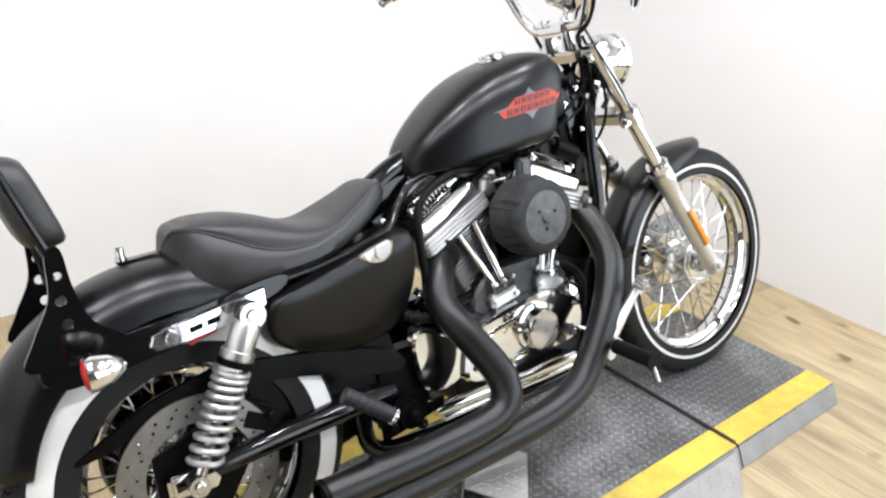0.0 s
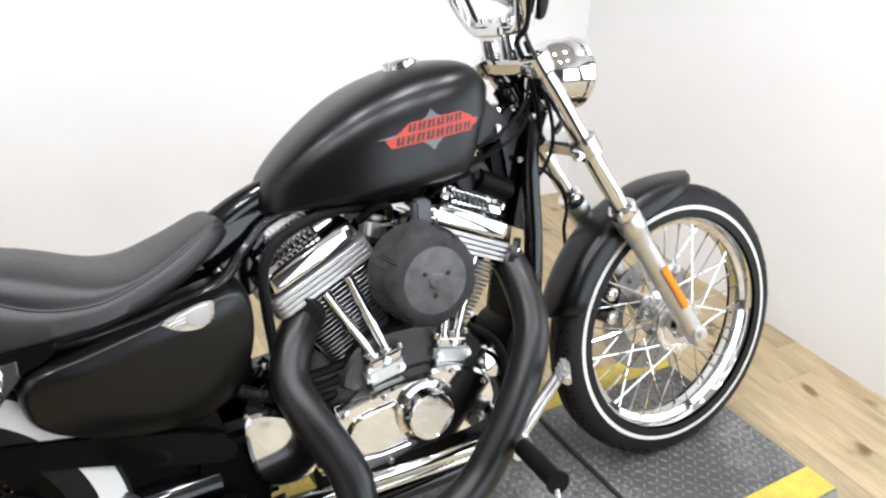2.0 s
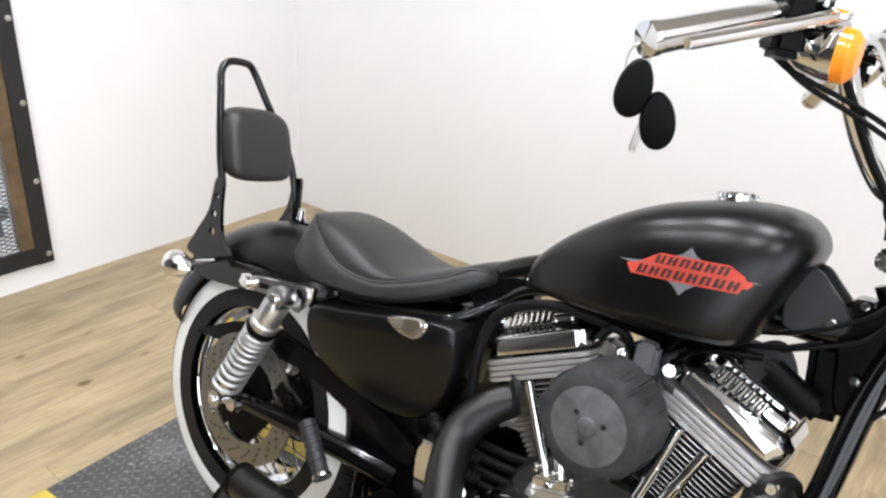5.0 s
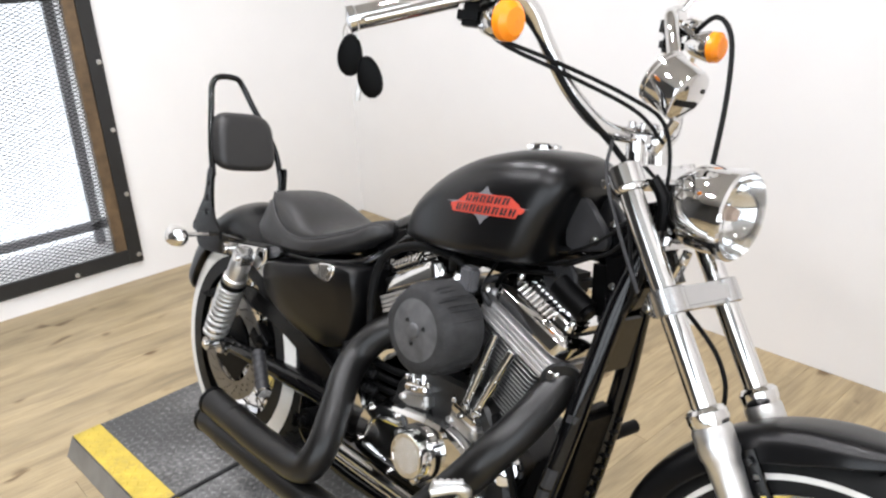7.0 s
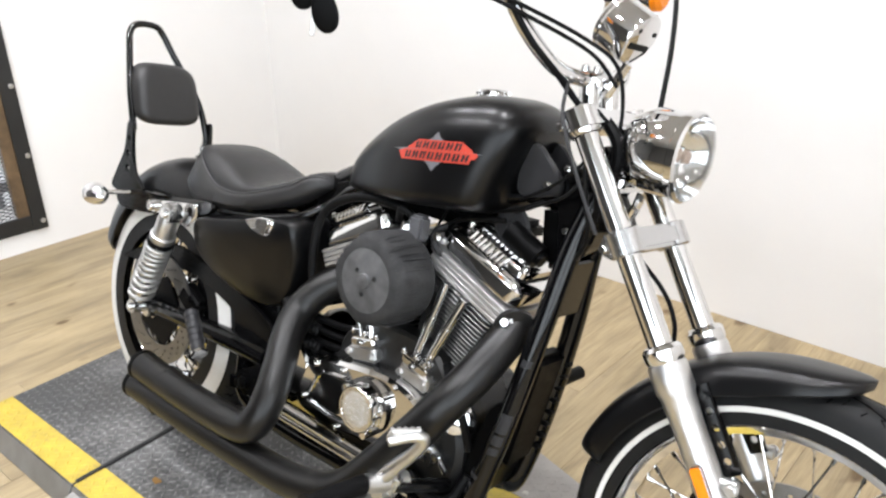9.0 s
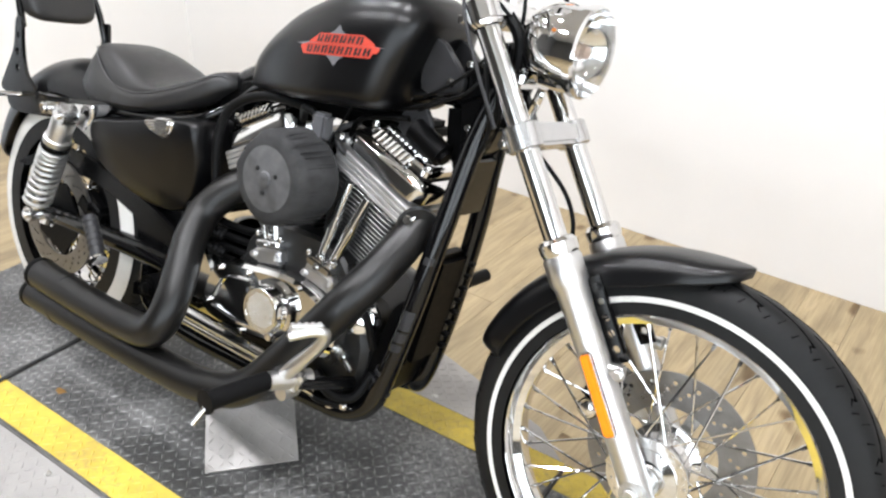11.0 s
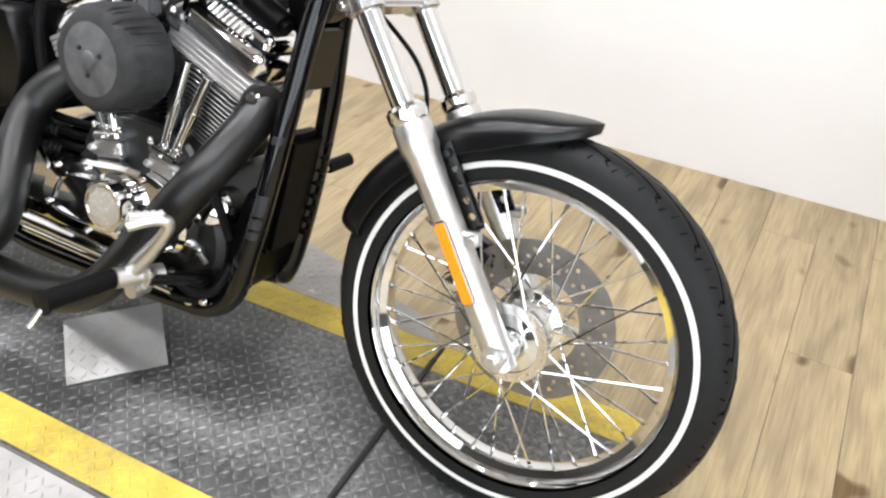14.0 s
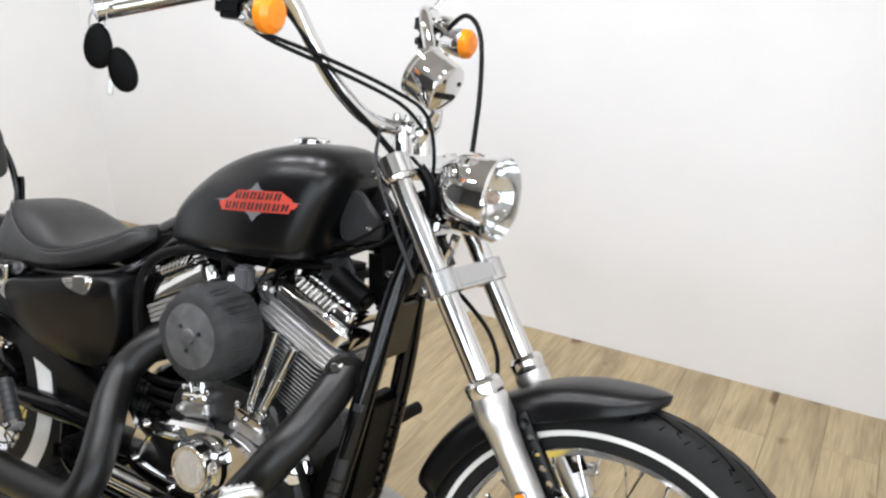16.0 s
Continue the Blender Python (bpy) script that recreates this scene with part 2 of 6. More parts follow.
def tube(pts, r, n=12, smooth=6, closed=False, caps=True):
    """A round bar along the points; r may be a number or a list over the points."""
    path = spline(pts, smooth, closed) if smooth else [Vector(p) for p in pts]
    k = len(path)
    if isinstance(r, (int, float)):
        rad = [r] * k
    else:
        rad = [float(np.interp(i / (k - 1) * (len(r) - 1), range(len(r)), r)) for i in range(k)]
    V, F = [], []
    side = None
    for i, p in enumerate(path):
        a = path[(i - 1) % k] if closed or i else p
        b = path[(i + 1) % k] if closed or i < k - 1 else p
        d = (b - a).normalized()
        if side is None:
            side = d.orthogonal().normalized()
        else:
            side = (side - d * side.dot(d)).normalized()
        up = d.cross(side)
        V += [p + rad[i] * (math.cos(2 * math.pi * j / n) * side + math.sin(2 * math.pi * j / n) * up) for j in range(n)]
    for i in range(k if closed else k - 1):
        for j in range(n):
            a, b = i * n + j, i * n + (j + 1) % n
            c, d = ((i + 1) % k) * n + (j + 1) % n, ((i + 1) % k) * n + j
            F.append((a, b, c, d))
    if caps and not closed:
        F += [tuple(range(n))[::-1], tuple(range((k - 1) * n, k * n))]
    return V, F


def lathe(profile, n=32, m=None, caps=False):
    """Turns (radius, height) rows round z, then places by m."""
    V, F = [], []
    for r, h in profile:
        V += [Vector((r * math.cos(2 * math.pi * j / n), r * math.sin(2 * math.pi * j / n), h)) for j in range(n)]
    k = len(profile)
    for i in range(k - 1):
        for j in range(n):
            F.append((i * n + j, i * n + (j + 1) % n, (i + 1) * n + (j + 1) % n, (i + 1) * n + j))
    if caps:
        F += [tuple(range(n))[::-1], tuple(range((k - 1) * n, k * n))]
    return (V, F) if m is None else moved((V, F), m)


def aim(a, b):
    """The pose at a whose z axis points to b."""
    d = Vector(b) - Vector(a)
    return Matrix.Translation(a) @ d.to_track_quat("Z", "Y").to_matrix().to_4x4()


def rod(a, b, r, n=12, r2=None):
    h = (Vector(b) - Vector(a)).length
    return lathe([(r, 0), (r if r2 is None else r2, h)], n, aim(a, b), True)


def bolt(at, way, r=0.008, h=0.008):
    a = Vector(at)
    w = Vector(way).normalized()
    return lathe([(r * 1.35, 0), (r * 1.35, h * 0.25), (r, h * 0.25), (r, h * 0.85), (r * 0.8, h), (0.001, h)], 6 * 2, aim(a, a + w))


def loft(rings, closed=True, caps=True):
    """Skin over rings of equal counts."""
    n = len(rings[0])
    V = [Vector(p) for ring in rings for p in ring]
    F = []
    for i in range(len(rings) - 1):
        for j in range(n if closed else n - 1):
            F.append((i * n + j, i * n + (j + 1) % n, (i + 1) * n + (j + 1) % n, (i + 1) * n + j))
    if caps and closed:
        F += [tuple(range(n))[::-1], tuple(range((len(rings) - 1) * n, len(rings) * n))]
    return V, F


def slab(outline, y0, y1, bevel=0.004):
    """A plate in the x-z plane between y0 and y1, with softened rims."""
    s = 1 if y1 > y0 else -1
    c = sum((Vector((x, 0, z)) for x, z in outline), Vector()) / len(outline)
    rings = []
    for y, k in ((y0, bevel), (y0 + s * bevel, 0), (y1 - s * bevel, 0), (y1, bevel)):
        ring = []
        for x, z in outline:
            p = Vector((x, 0, z))
            d = (c - p).normalized() * k
            ring.append(Vector((x + d.x, y, z + d.z)))
        rings.append(ring)
    return loft(rings)


def plate_outline(pts, n=5):
    return [(p.x, p.z) for p in spline([(x, 0, z) for x, z in pts], n, True)]


def holed_slab(outline, holes, y0, y1, n=14):
    """A plate in the x-z plane with round holes through it; holes are rows of x, z and radius."""
    bm = bmesh.new()
    loops = [outline] + [[(x + q * math.cos(2 * math.pi * k / n), z + q * math.sin(2 * math.pi * k / n)) for k in range(n)] for x, z, q in holes]
    edges = []
    for ring in loops:
        vs = [bm.verts.new((x, y0, z)) for x, z in ring]
        edges += [bm.edges.new((vs[k], vs[(k + 1) % len(vs)])) for k in range(len(vs))]
    bmesh.ops.triangle_fill(bm, use_beauty=True, use_dissolve=False, edges=edges)
    out = bmesh.ops.extrude_face_region(bm, geom=bm.faces[:])
    bmesh.ops.translate(bm, vec=(0, y1 - y0, 0), verts=[v for v in out["geom"] if isinstance(v, bmesh.types.BMVert)])
    bm.verts.index_update()
    geo = [v.co.copy() for v in bm.verts], [tuple(v.index for v in f.verts) for f in bm.faces]
    bm.free()
    return geo


# ---- room ----
FLOOR = -0.06
WALL_L, WALL_R, WALL_B, WALL_F, TOP = 1.605, -4.6, -1.665, 2.36, 2.75
# Unseen hall height, raised so its glazing mirrors in the tank flank.
HALL_TOP = 3.7
HALL_F = 4.5  # the unseen hall is carried on past the bay
WING = -0.25  # the bay's front wall ends here
BOOTH = -1.7  # the white bay ends here; the unseen hall beyond is painted dark
WIN_Y0, WIN_Y1, WIN_Z0, WIN_Z1 = -1.01, 0.265, 0.1, 1.205


def wall(name, geo, material=WALL):
    return tagged(mesh_object(name, geo, material), kind="structure")


def span(x0, x1, y0, y1, z0, z1, bevel=0):
    return box((x0 + x1) / 2, (y0 + y1) / 2, (z0 + z1) / 2, x1 - x0, y1 - y0, z1 - z0, bevel, 1)


wall("floor", span(WALL_B - 0.2, HALL_F + 0.2, WALL_R - 0.2, WALL_L + 0.2, FLOOR - 0.1, FLOOR - 0.012), UNDERFLOOR)["label"] = "light oak plank floor"
wall("wall_left", span(WALL_B - 0.1, WALL_F + 0.1, WALL_L, WALL_L + 0.1, FLOOR - 0.01, TOP))
wall("wall_front", span(WALL_F, WALL_F + 0.1, WING, WALL_L, FLOOR - 0.01, TOP))
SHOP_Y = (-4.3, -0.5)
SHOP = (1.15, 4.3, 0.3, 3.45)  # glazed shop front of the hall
# Unseen walls added round the hall, dark in colour to shape reflections.
wall("wall_hall_unseen", join(span(HALL_F, HALL_F + 0.1, WALL_R, SHOP_Y[0], FLOOR - 0.01, HALL_TOP), span(HALL_F, HALL_F + 0.1, SHOP_Y[1], WING, FLOOR - 0.01, HALL_TOP), span(HALL_F, HALL_F + 0.1, SHOP_Y[0], SHOP_Y[1], FLOOR - 0.01, SHOP[2]),
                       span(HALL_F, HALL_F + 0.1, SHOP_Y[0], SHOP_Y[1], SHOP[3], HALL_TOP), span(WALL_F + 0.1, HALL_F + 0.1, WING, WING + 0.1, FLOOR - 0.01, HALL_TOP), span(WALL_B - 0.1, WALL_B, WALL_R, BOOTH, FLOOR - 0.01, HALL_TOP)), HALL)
wall("wall_right_unseen", join(span(WALL_B - 0.1, SHOP[0], WALL_R - 0.1, WALL_R, FLOOR - 0.01, HALL_TOP), span(SHOP[1], HALL_F + 0.1, WALL_R - 0.1, WALL_R, FLOOR - 0.01, HALL_TOP), span(SHOP[0], SHOP[1], WALL_R - 0.1, WALL_R, FLOOR - 0.01, SHOP[2]), span(SHOP[0], SHOP[1], WALL_R - 0.1, WALL_R, SHOP[3], HALL_TOP)), HALL)
wall("wall_back", join(span(WALL_B - 0.1, WALL_B, BOOTH, WIN_Y0, FLOOR - 0.01, TOP), span(WALL_B - 0.1, WALL_B, WIN_Y1, WALL_L, FLOOR - 0.01, TOP),
                       span(WALL_B - 0.1, WALL_B, WIN_Y0, WIN_Y1, FLOOR - 0.01, WIN_Z0), span(WALL_B - 0.1, WALL_B, WIN_Y0, WIN_Y1, WIN_Z1, TOP)))
# Unseen ceiling; the higher hall level and fascia are added for the taller glazing.
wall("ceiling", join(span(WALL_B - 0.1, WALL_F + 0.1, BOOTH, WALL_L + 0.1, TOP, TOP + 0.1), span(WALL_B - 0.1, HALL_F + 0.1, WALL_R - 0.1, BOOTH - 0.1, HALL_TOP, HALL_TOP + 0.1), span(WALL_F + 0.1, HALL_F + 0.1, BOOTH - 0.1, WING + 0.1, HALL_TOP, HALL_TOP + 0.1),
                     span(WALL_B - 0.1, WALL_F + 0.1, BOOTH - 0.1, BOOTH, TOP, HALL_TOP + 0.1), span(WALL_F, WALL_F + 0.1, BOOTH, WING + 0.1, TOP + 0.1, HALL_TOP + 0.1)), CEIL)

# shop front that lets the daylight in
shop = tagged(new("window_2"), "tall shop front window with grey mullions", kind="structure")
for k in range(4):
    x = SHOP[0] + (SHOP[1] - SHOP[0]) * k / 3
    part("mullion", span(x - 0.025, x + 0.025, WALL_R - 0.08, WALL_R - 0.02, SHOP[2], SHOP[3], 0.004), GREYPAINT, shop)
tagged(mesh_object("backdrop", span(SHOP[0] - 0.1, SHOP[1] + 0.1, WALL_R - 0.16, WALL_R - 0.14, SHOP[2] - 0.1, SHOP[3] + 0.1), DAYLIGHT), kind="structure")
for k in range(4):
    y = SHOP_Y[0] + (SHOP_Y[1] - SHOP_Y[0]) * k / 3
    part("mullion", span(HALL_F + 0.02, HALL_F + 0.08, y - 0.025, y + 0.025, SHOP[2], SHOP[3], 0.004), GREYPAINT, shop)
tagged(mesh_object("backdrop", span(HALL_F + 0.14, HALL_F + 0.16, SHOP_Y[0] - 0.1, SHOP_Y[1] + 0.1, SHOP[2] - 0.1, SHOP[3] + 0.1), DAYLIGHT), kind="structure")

# window with an expanded metal screen in a dark timber frame
win = tagged(new("window_1"), "screened window in a dark bolted timber frame", kind="structure")
X = WALL_B
for a in (-1, 1):
    yy = WIN_Y1 if a > 0 else WIN_Y0
    part("frame_stile", span(X + 0.001, X + 0.022, min(yy, yy + a * 0.062) + (0.0 if a > 0 else 0.0), max(yy, yy + a * 0.062), WIN_Z0 - 0.07, WIN_Z1 + 0.07, 0.002), BLACKSTEEL, win, "black steel frame strip")
    part("timber_stile", span(X - 0.02, X + 0.018, min(yy, yy - a * 0.05), max(yy, yy - a * 0.05), WIN_Z0, WIN_Z1, 0.003), DARKWOOD, win, "dark brown timber stile")
    zz = WIN_Z1 if a > 0 else WIN_Z0
    part("frame_rail", span(X + 0.001, X + 0.02, WIN_Y0, WIN_Y1, min(zz, zz + a * 0.068), max(zz, zz + a * 0.068), 0.002), BLACKSTEEL, win, "black steel frame strip")
for z in (0.067, 0.36, 0.653, 0.945, 1.238):
    for y in (WIN_Y1 + 0.045, WIN_Y0 - 0.045):
        part("frame_bolt", bolt((X + 0.022, y, z), (1, 0, 0), 0.008, 0.006), STEEL, win)
for y in (-0.75, -0.36, 0.03):
    for z in (WIN_Z0 - 0.05, WIN_Z1 + 0.045):
        part("frame_bolt", bolt((X + 0.02, y, z), (1, 0, 0), 0.008, 0.006), STEEL, win)
wires = []
py, pz = 0.034, 0.0165
slope = pz / py
k = int((WIN_Y1 - WIN_Y0 + (WIN_Z1 - WIN_Z0) / slope) / py) + 2
for i in range(k):
    for a in (-1, 1):
        y0 = WIN_Y0 - (WIN_Z1 - WIN_Z0) / slope + i * py if a > 0 else WIN_Y0 + i * py
        p = [(y0 + a * 0.0, WIN_Z0), (y0 + a * (WIN_Z1 - WIN_Z0) / slope, WIN_Z1)]
        (ya, za), (yb, zb) = p
        # cut to the opening
        t0, t1 = 0.0, 1.0
        dy = yb - ya
        for lim, sgn in ((WIN_Y0, 1), (WIN_Y1, -1)):
            q = (lim - ya) / dy
            if dy * sgn > 0:
                t0 = max(t0, q)
            else:
                t1 = min(t1, q)
        if t1 - t0 > 0.01:
            wires.append(rod((X - 0.004 + 0.0006 * a, ya + dy * t0, za + (zb - za) * t0), (X - 0.004 + 0.0006 * a, ya + dy * t1, za + (zb - za) * t1), 0.0018, 4))
tagged(part("wire_screen", join(*wires), BLACKSTEEL, win, "dark expanded metal screen"), kind="stuff")
part("reveal", join(span(X - 0.32, X - 0.1, WIN_Y1, WIN_Y1 + 0.01, WIN_Z0, WIN_Z1), span(X - 0.32, X - 0.1, WIN_Y0 - 0.01, WIN_Y0, WIN_Z0, WIN_Z1), span(X - 0.32, X - 0.1, WIN_Y0, WIN_Y1, WIN_Z0 - 0.01, WIN_Z0), span(X - 0.32, X - 0.1, WIN_Y0, WIN_Y1, WIN_Z1, WIN_Z1 + 0.01)), WALL, win)
part("sash", join(span(X - 0.2, X - 0.17, WIN_Y1 - 0.07, WIN_Y1 - 0.03, WIN_Z0, WIN_Z1), span(X - 0.2, X - 0.17, WIN_Y0, WIN_Y1, WIN_Z0 + 0.07, WIN_Z0 + 0.11)), GREYPAINT, win, "grey painted sash")
tagged(mesh_object("backdrop", span(X - 0.36, X - 0.33, WIN_Y0 - 0.02, WIN_Y1 + 0.02, WIN_Z0 - 0.02, WIN_Z1 + 0.02), glow("window_daylight", (0.88, 0.94, 1.0), 1.6)), kind="structure")

for i in range(4):
    for j in range(2):
        x, y = -0.65 + 0.82 * i, -1.1 + 1.15 * j
        fit_ob = tagged(new("ceiling_light"), "round white recessed ceiling light", "light", "ceiling lights")
        fit_ob.matrix_basis = pose(x, y, TOP)
        part("trim_ring", lathe([(0.07, -0.001), (0.095, -0.001), (0.092, -0.012), (0.07, -0.014), (0.07, -0.001)], 32), CEIL, fit_ob)
        lamp = bpy.data.lights.new("ceiling_lamp", "AREA")
        lamp.shape, lamp.size, lamp.energy, lamp.color = "DISK", 0.13, LAMP_W, LAMP_RGB
        ob = new("lamp", lamp)
        ob.parent, ob.matrix_basis = fit_ob, pose(0, 0, -0.006)
        part("diffuser", lathe([(0.07, -0.003), (0.001, -0.0035)], 32), DIFFUSER, fit_ob)

# ---- platform ----
platform = tagged(new("lift_platform"), "dark steel tread plate lift platform with yellow edges on the floor", "platform")
platform.matrix_basis = pose(0.002, -0.04, 0, 0, 0, 2.8)


def lug_mesh(x0, x1, y0, y1, z, pitch=0.0215, slope=None):
    """Raised lozenges in alternating directions."""
    V, F = [], []
    n = 0
    i = 0
    x = x0 + 0.012
    while x < x1 - 0.008:
        j = 0
        y = y0 + 0.012
        while y < y1 - 0.008:
            d = 1 if (i + j) % 2 else -1
            c, s = math.cos(d * 0.82), math.sin(d * 0.82)
            zz = z if slope is None else z + slope * (y - y0)
            for u, v, h in ((-0.0108, 0, 0), (0, -0.0032, 0), (0.0108, 0, 0), (0, 0.0032, 0), (-0.005, 0, 0.0014), (0.005, 0, 0.0014)):
                V.append((x + u * c - v * s, y + u * s + v * c, zz + h))
            F += [(n, n + 1, n + 4), (n + 1, n + 5, n + 4), (n + 1, n + 2, n + 5), (n + 2, n + 3, n + 5), (n + 3, n + 4, n + 5), (n + 3, n, n + 4)]
            n += 6
            y += pitch
            j += 1
        x += pitch
        i += 1
    return V, F


Y_IN, Y_OUT = 0.2365, 0.3195
for x0, x1 in ((-0.475, 0.032), (0.038, 1.303), (1.311, 1.81)):
    sec = part("deck_section", span(x0, x1, -Y_OUT - 0.004, Y_OUT + 0.004, -0.03, 0.0, 0.002), PLATE_DARK, platform, "worn dark tread plate")
    tagged(part("tread_pattern", lug_mesh(x0, x1, -Y_IN, Y_IN, 0.0), PLATE_LUG, sec), kind="stuff")
    for s in (-1, 1):
        y0, y1 = sorted((s * Y_IN, s * Y_OUT))
        part("edge_stripe", span(x0 + 0.001, x1 - 0.001, y0, y1, 0.0002, 0.0024, 0.0008), YELLOW, sec, "scuffed yellow painted stripe")
        tagged(part("stripe_pattern", lug_mesh(x0, x1, y0, y1, 0.0024), YELLOW, sec), kind="stuff")
    # bevelled skirt, its shade put into a darker plate colour
    for s in (-1, 1):
        a, b = s * (Y_OUT + 0.004), s * (Y_OUT + 0.03)
        part("skirt", loft([[Vector((x, a, -0.002)), Vector((x, b, -0.058)), Vector((x, a - s * 0.01, -0.058))] for x in (x0, x1)]), PLATE_SHADED, sec)
for x, end in ((0.035, 0.3), (1.307, 0.268)):
    part("hinge_rod", rod((x, -0.31, 0.0035), (x, end, 0.0035), 0.006, 12), BLACKSTEEL, platform, "dark round hinge rod")
part("underframe", span(-0.44, 1.77, -0.29, 0.29, -0.058, -0.031), BLACKSTEEL, platform)
for s in (-1, 1):
    # ramp wings beside the middle section
    out = [(0.05, 0.3285), (1.29, 0.3285), (1.19, 0.42), (0.74, 0.585), (0.16, 0.585), (0.05, 0.5)]
    top = [Vector((x, s * y, -0.006 - 0.2 * (y - 0.3285))) for x, y in out]
    bot = [Vector((x, s * y, -0.0585)) for x, y in out]
    wing = part("ramp_wing", loft([bot, top]), PLATE_LIGHT, platform, "bare aluminium tread plate ramp wing")
    V, F = lug_mesh(0.06, 1.28, 0.335, 0.58, 0.0)
    keep = []
    for f in range(len(V) // 6):
        x, y = V[f * 6][0], V[f * 6][1]
        lim = 0.57 if x < 0.74 else 0.585 - (x - 0.74) * 0.366 if x < 1.19 else 0.42 - (x - 1.19) * 0.76
        if y < lim - 0.02 and (x > 0.16 or y < 0.49):
            keep.append(f)
    V2, F2 = [], []
    for f in keep:
        n = len(V2)
        for q in range(6):
            x, y, z = V[f * 6 + q]
            V2.append((x, s * y, z - 0.006 - 0.2 * (y - 0.3285)))
        F2 += [tuple(i - 6 * f + n for i in t) for t in F[6 * f:6 * f + 6]]
    tagged(part("tread_pattern", (V2, F2), PLATE_LIGHT, wing), kind="stuff")
    for x, y in ((0.93, 0.35), (0.4, 0.35), (0.7, 0.55)):
        part("wing_screw", bolt((x, s * y, -0.006 - 0.2 * (y - 0.3285)), (0, 0, 1), 0.006, 0.003), STEEL, wing)

# folded tread plate chock on the deck
ch = tagged(new("chock_plate"), "bare aluminium tread plate chock lying on the platform", "chock")
a, b = Vector((0.693, -0.17, 0.0022)), Vector((0.82, -0.017, 0.0022))
c, d = Vector((0.703, 0.084, 0.049)), Vector((0.576, -0.069, 0.049))
nrm = (b - a).cross(d - a).normalized() * 0.004
part("plate", loft([[a, b, c, d], [p + nrm for p in (a, b, c, d)]]), PLATE_LIGHT, ch)
low = [Vector((p.x, p.y, 0.0025)) for p in (c, d)]
part("back_plate", loft([[c, d, low[1], low[0]], [p + Vector((-0.003, 0.003, 0)) for p in (c, d, low[1], low[0])]]), PLATE_LIGHT, ch)
ex, ey = (b - a).normalized(), (d - a).normalized()
V, F = lug_mesh(0, (b - a).length, 0, (d - a).length, 0)
m = Matrix((ex, ey, nrm.normalized())).transposed().to_4x4()
m.translation = a + nrm
tagged(part("tread_pattern", moved((V, F), m), PLATE_LIGHT, ch), kind="stuff")
tagged(mesh_object("dry_leaf", loft([[Vector((0.199 + 0.014 * math.cos(q) * (1 + 0.35 * math.sin(3 * q)), -0.215 + 0.011 * math.sin(q) * (1 + 0.3 * math.cos(2 * q)), 0.0025 + h + 0.002 * math.sin(2 * q)))
                                              for q in [k * 0.42 for k in range(15)]] for h in (0, 0.001)]), LEAF), "small dry brown leaf on the platform", "leaf")

# ---- floor boards, each its own piece ----
floor_ob = bpy.data.objects["floor"]
PW, PL = 0.152, 1.22
plank_mesh = None
rnd = random.Random(5)
x = WALL_B - 0.02
while x < HALL_F:
    y = WALL_R - rnd.random() * 1.1
    far = WALL_L if x < WALL_F else WING
    while y < far:
        y0, y1 = max(y, WALL_R + 0.001), min(y + PL, far - 0.001)
        if y1 - y0 > 0.02:
            if plank_mesh is None or abs(y1 - y0 - PL) > 1e-4:
                ob = part("plank", box(0, 0, 0, PW - 0.0008, y1 - y0 - 0.0008, 0.012, 0.0007, 1), WOOD, floor_ob, sharp=20)
                if abs(y1 - y0 - PL) < 1e-4:
                    plank_mesh = ob.data
            else:
                ob = new("plank", plank_mesh)
                ob.parent = floor_ob
            ob.matrix_basis = pose(x + PW / 2, (y0 + y1) / 2, FLOOR - 0.006)
        y += PL
    x += PW

# ---- motorcycle ----
LEAN_DEG = 14.5
bike = tagged(new("motorcycle"), "matt black cruiser motorcycle with chrome engine leaning on its side stand", "motorcycle")
bike.matrix_basis = pose(0, 0.004, 0.0, -LEAN_DEG, 0, 1.0)
FA, RA = Vector((1.545, 0.002, 0.338)), Vector((-0.005, -0.03, 0.323))
AX = pose(0, 0, 0, 90)  # z turned to -y
UP = Vector((-0.549, -0.008, 0.836)).normalized()


def at(c):
    return Matrix.Translation(c) @ AX


def tyre_geo(R, w, r_in, c, n=96, k=26):
    h = R - r_in
    prof = []
    for i in range(k + 1):
        a = math.pi * i / k - math.pi / 2
        prof.append((r_in + h * max(0, math.cos(a)) ** 0.6, w / 2 * math.copysign(abs(math.sin(a)) ** 0.8, math.sin(a))))
    return lathe(prof, n, at(c))


def tread_blocks(R, w, c, n, r_in):
    """Lightning-shaped grooves over the crown and short sipes on the shoulders."""
    def on(a, y):
        yy = y * w
        ca = math.sqrt(max(0, 1 - min(1, 2 * abs(yy) / w) ** 2.5))
        r = r_in + (R - r_in) * ca ** 0.6 - 0.0015
        return c + Vector((r * math.cos(a), yy, r * math.sin(a)))
    geos = []
    step = 2 * math.pi / n
    for s in (-1, 1):
        for i in range(n):
            a = (i + (0.5 if s > 0 else 0)) * step
            long = [(0.0, 0.36), (0.1, 0.31), (0.02, 0.28), (0.35, 0.2), (0.7, 0.13), (1.05, 0.07), (1.35, 0.03)]
            geos.append(tube([on(a + q * step, s * y) for q, y in long], [0.0016] + [0.0026] * 5 + [0.001], 4, 0))
            for q, y0, y1 in ((0.32, 0.31, 0.38), (0.62, 0.25, 0.35), (0.85, 0.33, 0.39)):
                geos.append(tube([on(a + q * step, s * y0), on(a + (q + 0.06) * step, s * y1)], 0.0019, 4, 0))
    return join(*geos)


